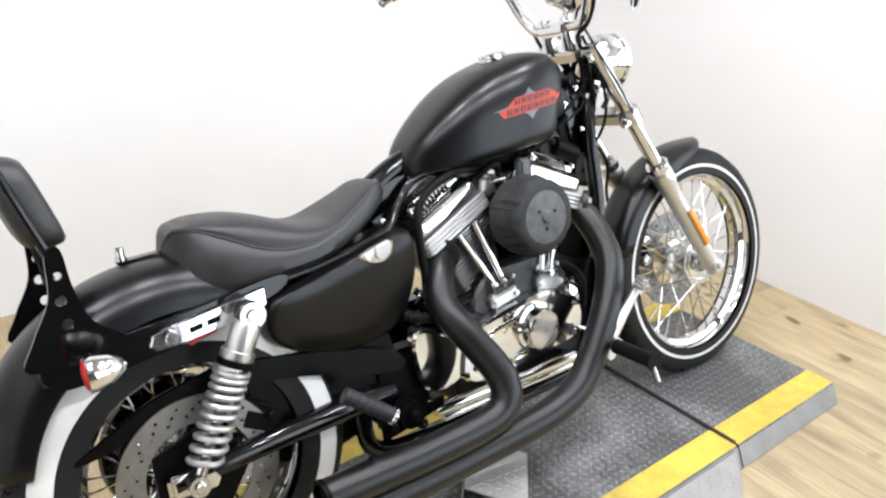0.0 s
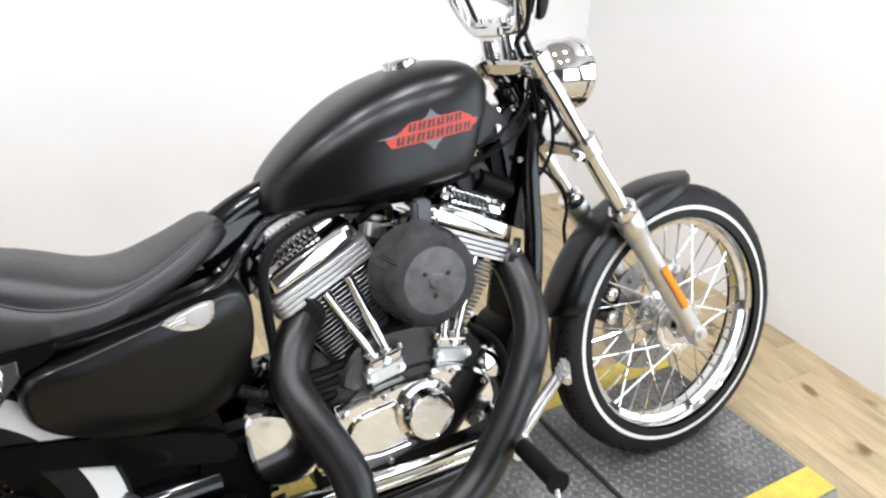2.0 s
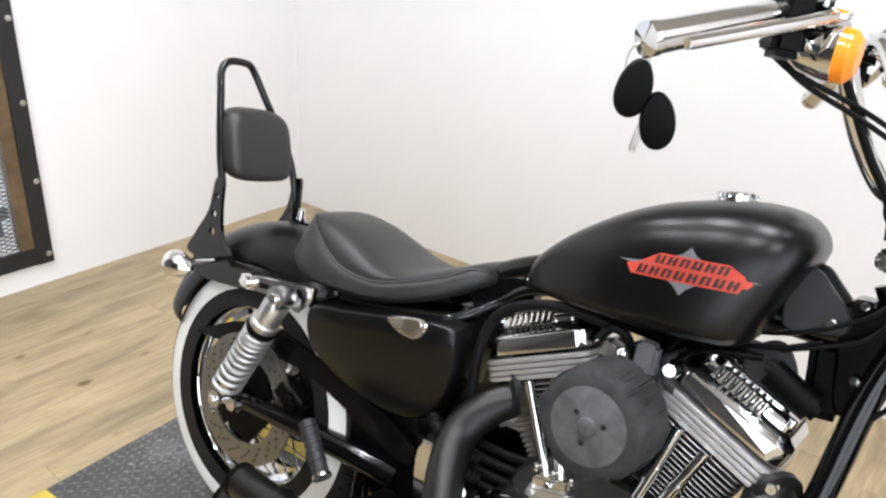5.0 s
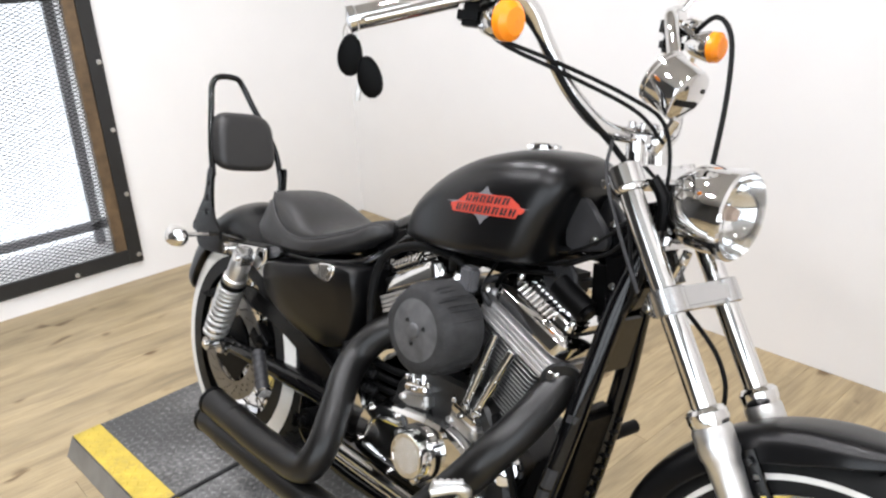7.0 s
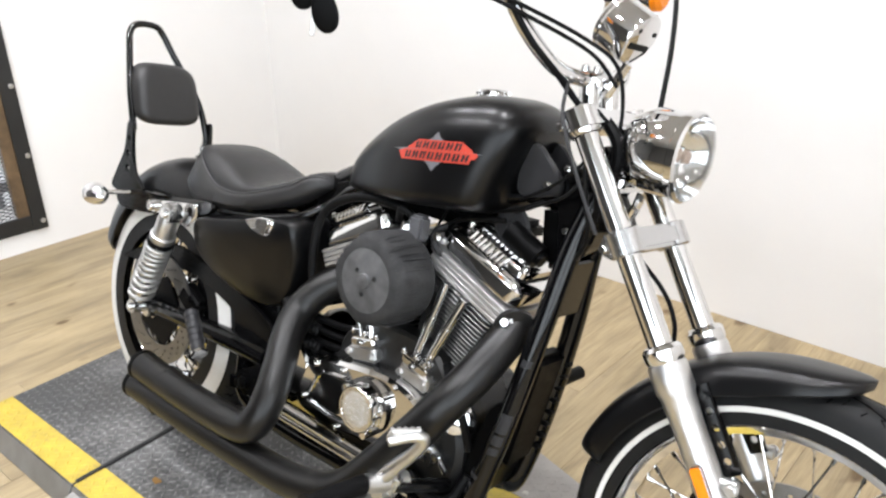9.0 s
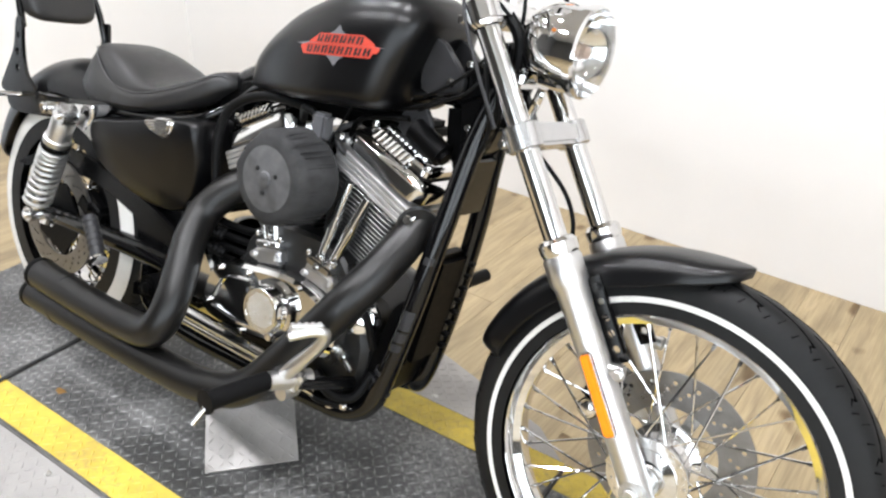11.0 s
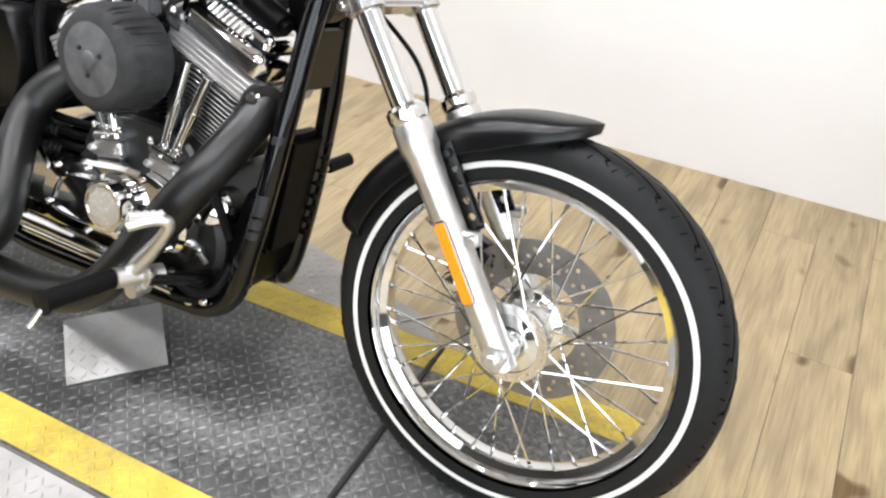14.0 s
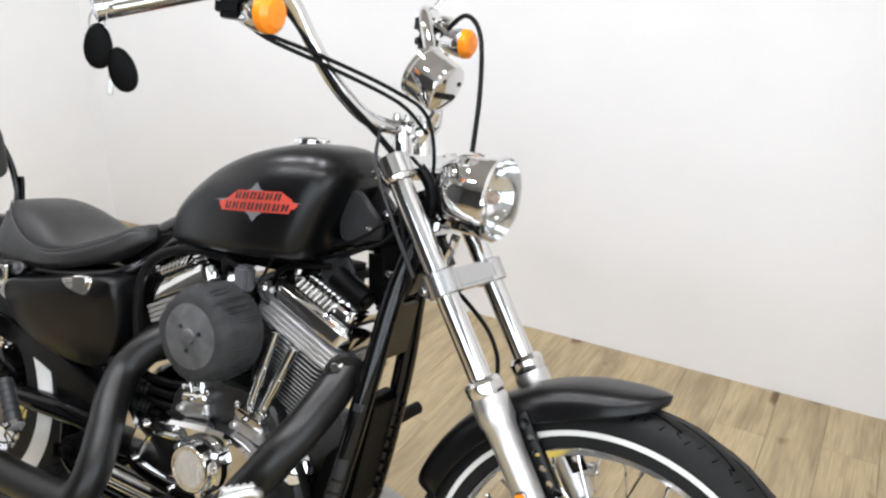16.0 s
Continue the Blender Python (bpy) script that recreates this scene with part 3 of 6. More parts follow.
def wheel(name, c, R, w, r_rim, rim_w, hub_r, hub_w, stripe, label):
    hub = part(name, lathe([(0.008, -hub_w * 0.62), (hub_r * 0.42, -hub_w * 0.62), (hub_r * 0.5, -hub_w * 0.5), (hub_r, -hub_w * 0.46), (hub_r, -hub_w * 0.38), (hub_r * 0.62, -hub_w * 0.3),
                            (hub_r * 0.55, 0), (hub_r * 0.62, hub_w * 0.3), (hub_r, hub_w * 0.38), (hub_r, hub_w * 0.46), (hub_r * 0.5, hub_w * 0.5), (hub_r * 0.42, hub_w * 0.62), (0.008, hub_w * 0.62)], 40, at(c)), CHROME, bike, label)
    part("tyre", tyre_geo(R, w, r_rim - 0.002, c), TYRE, hub, "black rubber tyre")
    part("tread_pattern", tread_blocks(R, w, c, 24, r_rim - 0.002), GROOVE, hub)
    h = R - r_rim
    for s in (-1, 1):
        rows = []
        for k in range(7):
            rr = stripe[0] + (stripe[1] - stripe[0]) * k / 6
            q = min(1, max(0, (rr - r_rim + 0.002) / (h + 0.002)))
            ca = q ** (1 / 0.6)
            yy = w / 2 * (1 - ca * ca) ** 0.4 + 0.0012
            rows.append((rr, s * yy))
        part("white_band", lathe(rows, 96, at(c)), WHITE, hub, "white sidewall band")
    rw = rim_w / 2
    part("rim", lathe([(r_rim + 0.004, -rw), (r_rim + 0.005, -rw - 0.004), (r_rim - 0.004, -rw - 0.006), (r_rim - 0.009, -rw), (r_rim - 0.012, -rw * 0.7), (r_rim - 0.024, -rw * 0.5), (r_rim - 0.028, 0),
                       (r_rim - 0.024, rw * 0.5), (r_rim - 0.012, rw * 0.7), (r_rim - 0.009, rw), (r_rim - 0.004, rw + 0.006), (r_rim + 0.005, rw + 0.004), (r_rim + 0.004, rw)], 96, at(c)), CHROME, hub, "polished chrome rim")
    kinds = []
    for s, lead in ((-1, 1), (-1, -1), (1, 1), (1, -1)):
        a0, a1 = 0.0, lead * 0.62
        p = Vector((hub_r * 0.93 * math.cos(a0), s * hub_w * 0.42, hub_r * 0.93 * math.sin(a0)))
        q = Vector(((r_rim - 0.024) * math.cos(a1), s * 0.006, (r_rim - 0.024) * math.sin(a1)))
        nip = p + (q - p) * 0.94
        kinds.append(join(rod(p, q, 0.002, 6), rod(nip, q, 0.0036, 6)))
    meshes = []
    for i in range(40):
        k = i % 4
        m = Matrix.Translation(c) @ pose(0, 0, 0, 0, -i * 9.0, 0)
        if k < len(meshes):
            ob = new("spoke", meshes[k])
            ob.parent, ob.matrix_basis = hub, m
        else:
            ob = part("spoke", kinds[k], CHROME, hub, matrix=m)
            meshes.append(ob.data)
    return hub


def drilled_ring(r0, r1, th, n=60, rows=((0.3, 0), (0.5, 1), (0.7, 2))):
    """Flat steel ring with round holes drilled through it, made cell by cell."""
    V, F = [], []
    m, k = 8, len(rows)
    cuts = [0.2] + [(rows[i][0] + rows[i + 1][0]) / 2 for i in range(k - 1)] + [0.8]
    step = 2 * math.pi / n
    def put(r, a, y):
        V.append((r * math.cos(a), y, r * math.sin(a)))
        return len(V) - 1
    def quad(r_a, r_b, a_a, a_b):
        for y, d in ((-th / 2, 1), (th / 2, -1)):
            q = [put(r_a, a_a, y), put(r_b, a_a, y), put(r_b, a_b, y), put(r_a, a_b, y)]
            F.append(tuple(q[::d]))
    for i in range(n):
        a0, a1 = i * step, (i + 1) * step
        lo, hi = r0, r0 + (r1 - r0) * cuts[0]
        quad(lo, hi, a0, a1)
        quad(r0 + (r1 - r0) * cuts[-1], r1, a0, a1)
        for e in (r0, r1):
            F.append((put(e, a0, -th / 2), put(e, a1, -th / 2), put(e, a1, th / 2), put(e, a0, th / 2)))
        for j, (u, ph) in enumerate(rows):
            ra, rb = r0 + (r1 - r0) * cuts[j], r0 + (r1 - r0) * cuts[j + 1]
            if (i + ph) % 3:
                quad(ra, rb, a0, a1)
                continue
            rc, ac, hr = (ra + rb) / 2, (a0 + a1) / 2, min(rb - ra, ra * step) * 0.36
            rim = []
            for q in range(m):
                w = 2 * math.pi * (q + 0.5) / m
                c, s = math.cos(w), math.sin(w)
                g = 1 / max(abs(c), abs(s))
                rim.append((rc + hr * c, ac + hr * s / rc, rc + (rb - ra) / 2 * c * g, ac + step / 2 * s * g))
            for q in range(m):
                p, t = rim[q], rim[(q + 1) % m]
                for y, d in ((-th / 2, 1), (th / 2, -1)):
                    F.append(tuple([put(p[0], p[1], y), put(p[2], p[3], y), put(t[2], t[3], y), put(t[0], t[1], y)][::d]))
                F.append((put(p[0], p[1], -th / 2), put(t[0], t[1], -th / 2), put(t[0], t[1], th / 2), put(p[0], p[1], th / 2)))
    return V, F


def disc(hub, c, y, r0, r1, name="brake_disc", th=0.005):
    return part(name, moved(drilled_ring(r0, r1, th), Matrix.Translation(c + Vector((0, y, 0)))), DISC, hub, "drilled steel brake disc")


front = wheel("front_wheel", FA, 0.341, 0.09, 0.268, 0.06, 0.062, 0.1, (0.286, 0.295), "chrome laced front wheel")
disc(front, FA, 0.06, 0.085, 0.146)
for k in range(5):
    part("disc_carrier", moved(box(0.062, 0, 0, 0.055, 0.022, 0.005, 0.002), at(FA + Vector((0, 0.066, 0))) @ pose(0, 0, 0, 0, 0, 72 * k)), ALU, front)
part("hub_barrel", lathe([(0.014, -0.08), (0.022, -0.079), (0.024, -0.07), (0.024, -0.064), (0.034, -0.061), (0.04, -0.056), (0.043, -0.047), (0.044, -0.036), (0.05, -0.032), (0.052, -0.02), (0.046, -0.008), (0.044, 0.0), (0.046, 0.01), (0.05, 0.03), (0.05, 0.05)], 40, at(FA)), POLISHED, front, "polished stepped hub barrel")
part("hub_flange", lathe([(0.043, -0.0025), (0.067, -0.0025), (0.0685, 0), (0.067, 0.0025), (0.043, 0.0025)], 60, at(FA + Vector((0, -0.045, 0)))), POLISHED, front, "polished drilled spoke flange")
for k in range(20):
    q = 2 * math.pi * (k + 0.5) / 20
    p = FA + Vector((0.0605 * math.cos(q), -0.045, 0.0605 * math.sin(q)))
    part("spoke_head", rod(p + Vector((0, -0.004, 0)), p + Vector((0, 0.004, 0)), 0.003, 8), CHROME, front)
rear = wheel("rear_wheel", RA, 0.323, 0.15, 0.208, 0.1, 0.06, 0.13, (0.246, 0.286), "chrome laced rear wheel")
disc(rear, RA, -0.085, 0.1, 0.15)
part("disc_carrier", lathe([(0.03, 0), (0.1, 0.0), (0.1, 0.005), (0.03, 0.005)], 5, at(RA + Vector((0, -0.082, 0)))), PLASTIC, rear)
part("belt_pulley", lathe([(0.03, -0.012), (0.14, -0.012), (0.145, 0), (0.14, 0.012), (0.03, 0.012)], 60, at(RA + Vector((0, 0.09, 0)))), GLOSS, rear)

# fork
for s in (-1, 1):
    a = FA + Vector((0, s * 0.0885, 0))
    way = aim(a - UP * 0.018, a + UP)
    leg = part("fork_slider", lathe([(0.012, -0.012), (0.022, -0.008), (0.024, 0.03), (0.0235, 0.1), (0.0245, 0.3), (0.027, 0.345), (0.031, 0.355), (0.031, 0.392), (0.027, 0.4), (0.021, 0.402)], 28, way), ALU, bike, "cast aluminium fork slider")
    part("dust_cover", lathe([(0.0205, 0.398), (0.029, 0.398), (0.0315, 0.405), (0.0315, 0.418), (0.027, 0.424), (0.0205, 0.426)], 28, way), CHROME, leg, "chrome dust cover")
    part("axle_boss", join(rod(a + Vector((0, 0.026, 0)), a - Vector((0, 0.026, 0)), 0.02, 20), bolt(a + Vector((0, s * 0.024, 0)), (0, s, 0), 0.012, 0.014)), ALU, leg)
    part("fork_tube", lathe([(0.0195, 0.4), (0.0195, 0.81)], 24, way), CHROME, bike, "chrome fork tube")
    part("fork_cap", lathe([(0.024, 0.772), (0.027, 0.777), (0.027, 0.805), (0.024, 0.815), (0.016, 0.819), (0.001, 0.821)], 24, way), CHROME, bike, "chrome fork cap")
    # reflector with its backing
    rt, rb = Vector((1.42, s * 0.118 + FA.y, 0.529)), Vector((1.495, s * 0.118 + FA.y, 0.413))
    mid = (rt + rb) / 2
    ang = math.degrees(math.atan2(rb.x - rt.x, rt.z - rb.z))
    part("reflector_mount", box(mid.x, mid.y + -s * 0.003, mid.z, 0.021, 0.008, 0.136, 0.003, rot=(0, -ang, 0)), SATIN, leg)
    part("reflector", box(mid.x, mid.y + s * 0.003, mid.z, 0.0175, 0.006, 0.13, 0.0025, rot=(0, -ang, 0)), AMBER, leg, "amber reflector strip")
    # fender bracket
    fb = FA + Vector((0.034, s * 0.062, 0)) + UP * 0.17
    fm = aim(fb, fb + UP) @ pose(0, 0, 0, 0, 0, 90)
    out = [(0.014, 0.04), (0.016, 0.075), (0.013, 0.13), (0.012, 0.182), (-0.012, 0.182), (-0.013, 0.13), (-0.016, 0.075), (-0.014, 0.04)]
    part("fender_bracket", moved(holed_slab(out, [(0.0, z, 0.0062) for z in (0.062, 0.088, 0.114, 0.14)], -0.003, 0.003), fm), GLOSS, bike, "black bracket with round holes")
    part("bracket_bolt", bolt(fb + UP * 0.165 + Vector((0, s * 0.004, 0)), (0, s, 0), 0.0065, 0.006), GLOSS, bike)
    part("bracket_lug", join(rod(FA + UP * 0.2 + Vector((0.0, s * 0.0885, 0)), FA + UP * 0.2 + Vector((0.045, s * 0.09, 0.005)), 0.011, 14), bolt(FA + UP * 0.2 + Vector((0.04, s * 0.1, 0.004)), (0, s, 0), 0.008, 0.01)), ALU, leg)
part("axle", rod(FA + Vector((0, 0.12, 0)), FA - Vector((0, 0.118, 0)), 0.009, 16), CHROME, bike)
part("brake_caliper", join(box(1.415, 0.075, 0.40, 0.07, 0.05, 0.1, 0.014, 3, (0, 20, 0)), rod((1.40, 0.03, 0.43), (1.40, 0.1, 0.43), 0.02, 16), rod((1.4, 0.03, 0.37), (1.4, 0.1, 0.37), 0.02, 16)), GLOSS, bike, "black brake caliper")
for dz in (0.03, -0.03):
    part("caliper_bolt", bolt((1.4, 0.03, 0.40 + dz), (0, -1, 0), 0.013, 0.008), CHROME, bike)


def clamp(l, th, r, material, name, gap=0.0885):
    c = FA + UP * l
    m = Matrix.Translation(c) @ pose(0, 0, 0, 0, -32.1, 0)
    g = [box(0.0, 0, 0, 0.045, 2 * gap - 0.02, th, 0.006)]
    for s in (-1, 1):
        g.append(lathe([(r - 0.004, -th * 0.56), (r, -th * 0.5), (r, th * 0.5), (r - 0.004, th * 0.56)], 24, Matrix.Translation((0, s * gap, 0)), True))
        g.append(box(-0.026, s * gap, 0, 0.022, 0.022, th * 0.8, 0.004))
    ob = part(name, moved(join(*g), m), material, bike)
    for s in (-1, 1):
        part("pinch_bolt", moved(bolt((-0.03, s * (gap + 0.011), 0), (0, s, 0), 0.007, 0.01), m), CHROME, ob)
    return ob


clamp(0.572, 0.038, 0.029, SATIN, "lower_fork_clamp")
clamp(0.78, 0.034, 0.029, CHROME, "upper_fork_clamp")
part("steering_head", join(rod(FA + UP * 0.575 + Vector((-0.052, 0.012, 0)), FA + UP * 0.72 + Vector((-0.046, 0.012, 0)), 0.025, 24), tube([(1.10, 0, 0.86), (1.05, 0, 0.85), (0.97, 0, 0.845)], [0.03, 0.026, 0.022], 14), slab(plate_outline([(1.06, 0.9), (1.12, 0.9), (1.15, 0.83), (1.13, 0.76), (1.09, 0.74), (1.07, 0.8)], 4), -0.03, 0.03, 0.006)), GLOSS, bike, "gloss black steering head")
for k in (0, 2):
    part("neck_cable", tube([(1.0, -0.055 + 0.004 * k, 0.81 + 0.012 * k), (1.05, -0.062 + 0.003 * k, 0.835 + 0.013 * k), (1.1, -0.06, 0.865 + 0.018 * k), (1.13, -0.045, 0.92 + 0.014 * k)], 0.0032, 8), RUBBER, bike)
for p in ((1.085, -0.05, 0.905), (1.10, -0.045, 0.80)):
    part("neck_bolt", bolt(p, (0, -1, 0.2), 0.0045, 0.008), CHROME, bike)

# front fender


def arc_fender(c, r, w, a0, a1, n, drop, flare=0.0, crown=1.15):
    rings_o = []
    for i in range(n + 1):
        t = i / n
        a = radians(a0 + (a1 - a0) * t)
        edge = min(t, 1 - t)
        end = min(1, edge / ((0.2 if t < 0.5 else 0.1) if flare else 0.07))
        wd = w * ((0.06 if flare else 0.62) + (0.94 if flare else 0.38) * math.sqrt(max(0, 1 - (1 - end) ** 2)))
        deep = drop * (0.25 + 0.75 * min(1, t / 0.3) ** 0.7) if flare else drop
        rr = r + (flare * max(0, 1 - t / 0.16) ** 2)
        ring = []
        for k in range(17):
            q = -1 + 2 * k / 16
            y = wd * math.sin(q * math.pi / 2)
            d = deep * (1 - math.cos(q * math.pi / 2)) ** crown
            rad = rr - d
            ring.append(c + Vector((rad * math.cos(a), y, rad * math.sin(a))))
        for k in range(16, -1, -1):
            q = -1 + 2 * k / 16
            y = (wd - 0.003) * math.sin(q * math.pi / 2)
            d = deep * (1 - math.cos(q * math.pi / 2)) ** crown
            rad = rr - d - 0.0032
            ring.append(c + Vector((rad * math.cos(a), y, rad * math.sin(a))))
        rings_o.append(ring)
    return loft(rings_o)


part("front_fender", arc_fender(FA, 0.365, 0.064, 81, 166, 44, 0.05, 0.008, 1.6), DENIM, bike, "matt black front fender")
part("rear_fender", arc_fender(RA + Vector((0.01, 0.012, 0.03)), 0.366, 0.102, 170, 52, 46, 0.085, 0.0), DENIM, bike, "matt black rear fender")

# fuel tank: x, bottom, top, half width
TANK = ((0.566, 0.772, 0.795, 0.026), (0.576, 0.768, 0.82, 0.05), (0.600, 0.768, 0.85, 0.072), (0.646, 0.77, 0.892, 0.094), (0.714, 0.774, 0.94, 0.117), (0.78, 0.778, 0.973, 0.13), (0.846, 0.783, 0.994, 0.136),
        (0.90, 0.787, 1.005, 0.136), (0.945, 0.79, 1.007, 0.132), (0.975, 0.793, 1.002, 0.125), (0.996, 0.797, 0.99, 0.113), (1.008, 0.805, 0.975, 0.094), (1.014, 0.82, 0.955, 0.065))


TANK_X, *TANK_COLS = [[p.x for p in spline([(r[k], 0, 0) for r in TANK], 6)] for k in range(4)]


def tank_at(x):
    return [float(np.interp(x, TANK_X, col)) for col in TANK_COLS]


def tank_side(x, z):
    """Half width of the tank at x and z."""
    lo, hi, w = tank_at(x)
    zc = lo + 0.25 * (hi - lo)
    if z >= zc:
        q, p = (z - zc) / (hi - zc), 3.5
    else:
        q, p = (zc - z) / (zc - lo), 4.4
    return w * max(0, 1 - min(1, q) ** p) ** (1 / p)


def tank_ring(x, n=44):
    lo, hi, w = tank_at(x)
    zc = lo + 0.25 * (hi - lo)
    out = []
    for j in range(n):
        a = 2 * math.pi * j / n
        c, s = math.cos(a), math.sin(a)
        p, h = (3.5, hi - zc) if s >= 0 else (4.4, zc - lo)
        y = w * math.copysign(abs(c) ** (2 / p), c)
        z = zc + h * math.copysign(abs(s) ** (2 / p), s)
        # the front face slopes back towards its foot
        out.append(Vector((x - 0.34 * max(0, 0.955 - z) * max(0, (x - 0.8) / 0.2), y, z)))
    return out


tank = part("fuel_tank", loft([tank_ring(x, 56) for x in TANK_X]), DENIM, bike, "matt black teardrop fuel tank", sharp=60)
cap_m = Matrix.Translation((0.872, 0.0, 0.997)) @ pose(0, 0, 0, 0, -7, 0)
part("filler_cap", lathe([(0.01, 0.0), (0.034, 0), (0.034, 0.005), (0.029, 0.006), (0.029, 0.012), (0.024, 0.016), (0.001, 0.0165)], 36, cap_m), CHROME, tank, "chrome fluted filler cap")
for k in range(10):
    part("cap_flute", moved(box(0.029, 0, 0.0095, 0.007, 0.012, 0.009, 0.003), cap_m @ pose(0, 0, 0, 0, 0, k * 36)), CHROME, tank)


def on_tank(poly, lift, material, name, label=""):
    """A flat decal laid on the tank's flank; poly in the banner's own u, v."""
    o, ux, vx = Vector((0.861, 0, 0.892)), Vector((1, 0, 0.11)).normalized(), Vector((0.0, 0, 1))
    bm = bmesh.new()
    vs = [bm.verts.new((u, 0, v)) for u, v in poly]
    f = bm.faces.new(vs)
    bmesh.ops.triangulate(bm, faces=[f])
    for _ in range(3):
        bmesh.ops.subdivide_edges(bm, edges=bm.edges[:], cuts=1, use_grid_fill=True)
    bm.verts.ensure_lookup_table()
    V = []
    for v in bm.verts:
        p = o + ux * v.co.x + vx * v.co.z
        V.append(Vector((p.x, -(tank_side(p.x, p.z) + lift), p.z)))
    F = [tuple(v.index for v in q.verts) for q in bm.faces]
    bm.free()
    return part(name, (V, F), material, tank, label)


star = []
for k in range(4):
    a = math.pi / 2 * k
    tip = ((0.103, 0.002), (0.0, 0.0365), (-0.105, 0.002), (0.0, -0.035))[k]
    nxt = ((0.103, 0.002), (0.0, 0.0365), (-0.105, 0.002), (0.0, -0.035))[(k + 1) % 4]
    star.append(tip)
    for t in (0.2, 0.4, 0.6, 0.8):
        b = 0.36 * math.sin(math.pi * t)
        star.append((tip[0] * (1 - t) + nxt[0] * t - b * (tip[0] + nxt[0]) / 2, tip[1] * (1 - t) + nxt[1] * t - b * (tip[1] + nxt[1]) / 2))
on_tank(star, 0.0008, DECAL_GREY, "star_emblem", "dark grey star emblem")
on_tank([(-0.068, 0.004), (-0.064, 0.0085), (-0.057, 0.0085), (-0.053, 0.0145), (-0.046, 0.0145), (-0.042, 0.021), (0.058, 0.021), (0.062, 0.0145), (0.07, 0.0145), (0.073, 0.0085), (0.081, 0.0085), (0.084, 0.003), (0.0, 0.003)], 0.0014, ORANGE_RED, "upper_banner", "red banner")
on_tank([(-0.09, -0.002), (-0.07, 0.0028), (0.092, 0.0028), (0.088, -0.002), (0.094, -0.002), (0.088, -0.008), (0.082, -0.008), (0.078, -0.0165), (-0.08, -0.0165), (-0.077, -0.0105), (-0.083, -0.0105), (-0.081, -0.0055), (-0.088, -0.0055)], 0.0014, ORANGE_RED, "lower_banner", "red banner")


def bars(u0, u1, count, v0, v1):
    """Slanting pairs of dark bars, as wide and as high as the writing."""
    step = (u1 - u0) / count
    for k in range(count):
        u = u0 + k * step
        lean = 0.25 * (v1 - v0)
        for q, w in ((0.0, 0.3), (0.48, 0.26)):
            a, b = u + q * step, u + (q + w) * step
            on_tank([(a, v0), (a + lean, v1), (b + lean, v1), (b, v0)], 0.002, LETTER, "banner_bar")
        mid = v0 + (0.12, 0.45, 0.78)[k % 3] * (v1 - v0)
        on_tank([(u + 0.2 * step, mid), (u + 0.22 * step, mid + 0.0024), (u + 0.6 * step, mid + 0.0024), (u + 0.58 * step, mid)], 0.0021, LETTER, "banner_bar")


bars(-0.048, 0.062, 6, 0.0055, 0.0185)
bars(-0.072, 0.08, 8, -0.0135, 0.0)

# tank mount bracket, horn bracket and neck
for s in (-1, 1):
    part("tank_bracket", join(slab(plate_outline([(0.99, 0.925), (1.015, 0.935), (1.04, 0.915), (1.07, 0.885), (1.074, 0.862), (1.055, 0.85), (0.99, 0.845)], 4), s * 0.03, s * 0.046, 0.003)), BRACKET, bike)
    part("bracket_bolt", bolt((1.05, s * 0.046, 0.868), (0, s, 0), 0.0062, 0.008), CHROME, bike)
part("coil_bracket", slab(plate_outline([(0.96, 0.80), (1.0, 0.82), (1.03, 0.78), (1.02, 0.74), (0.985, 0.745), (0.955, 0.77)]), -0.035, -0.047, 0.003), BRACKET, bike)
part("bracket_bolt", bolt((0.994, -0.047, 0.783), (0, -1, 0), 0.008, 0.01), GREY, bike)
part("ignition_coil", join(rod((0.995, -0.05, 0.775), (1.062, -0.05, 0.742), 0.023, 20), rod((1.062, -0.05, 0.742), (1.07, -0.05, 0.738), 0.014, 16)), PLASTIC, bike, "black cylindrical coil")
part("clutch_line", tube([(1.085, -0.1, 1.045), (1.1, -0.122, 0.99), (1.15, -0.132, 0.905), (1.2, -0.132, 0.825)], 0.0032, 8), BRACKET, bike, "thin grey control cable")

# seat: rows of x, crown height, seam height, seam half width, skirt half width, foot height
SEAT = ((0.022, 0.69, 0.69, 0.012, 0.03, 0.672), (0.028, 0.728, 0.726, 0.02, 0.06, 0.66), (0.042, 0.757, 0.755, 0.036, 0.085, 0.652), (0.06, 0.766, 0.763, 0.06, 0.104, 0.648), (0.085, 0.774, 0.757, 0.085, 0.12, 0.645), (0.12, 0.775, 0.741, 0.105, 0.13, 0.643), (0.168, 0.77, 0.715, 0.118, 0.135, 0.643),
        (0.22, 0.755, 0.698, 0.125, 0.136, 0.646), (0.284, 0.731, 0.695, 0.125, 0.133, 0.653), (0.34, 0.725, 0.708, 0.113, 0.122, 0.665), (0.39, 0.742, 0.727, 0.098, 0.107, 0.682), (0.43, 0.76, 0.745, 0.083, 0.092, 0.7), (0.468, 0.777, 0.768, 0.066, 0.074, 0.724), (0.49, 0.779, 0.77, 0.05, 0.057, 0.738), (0.505, 0.764, 0.76, 0.03, 0.036, 0.748))


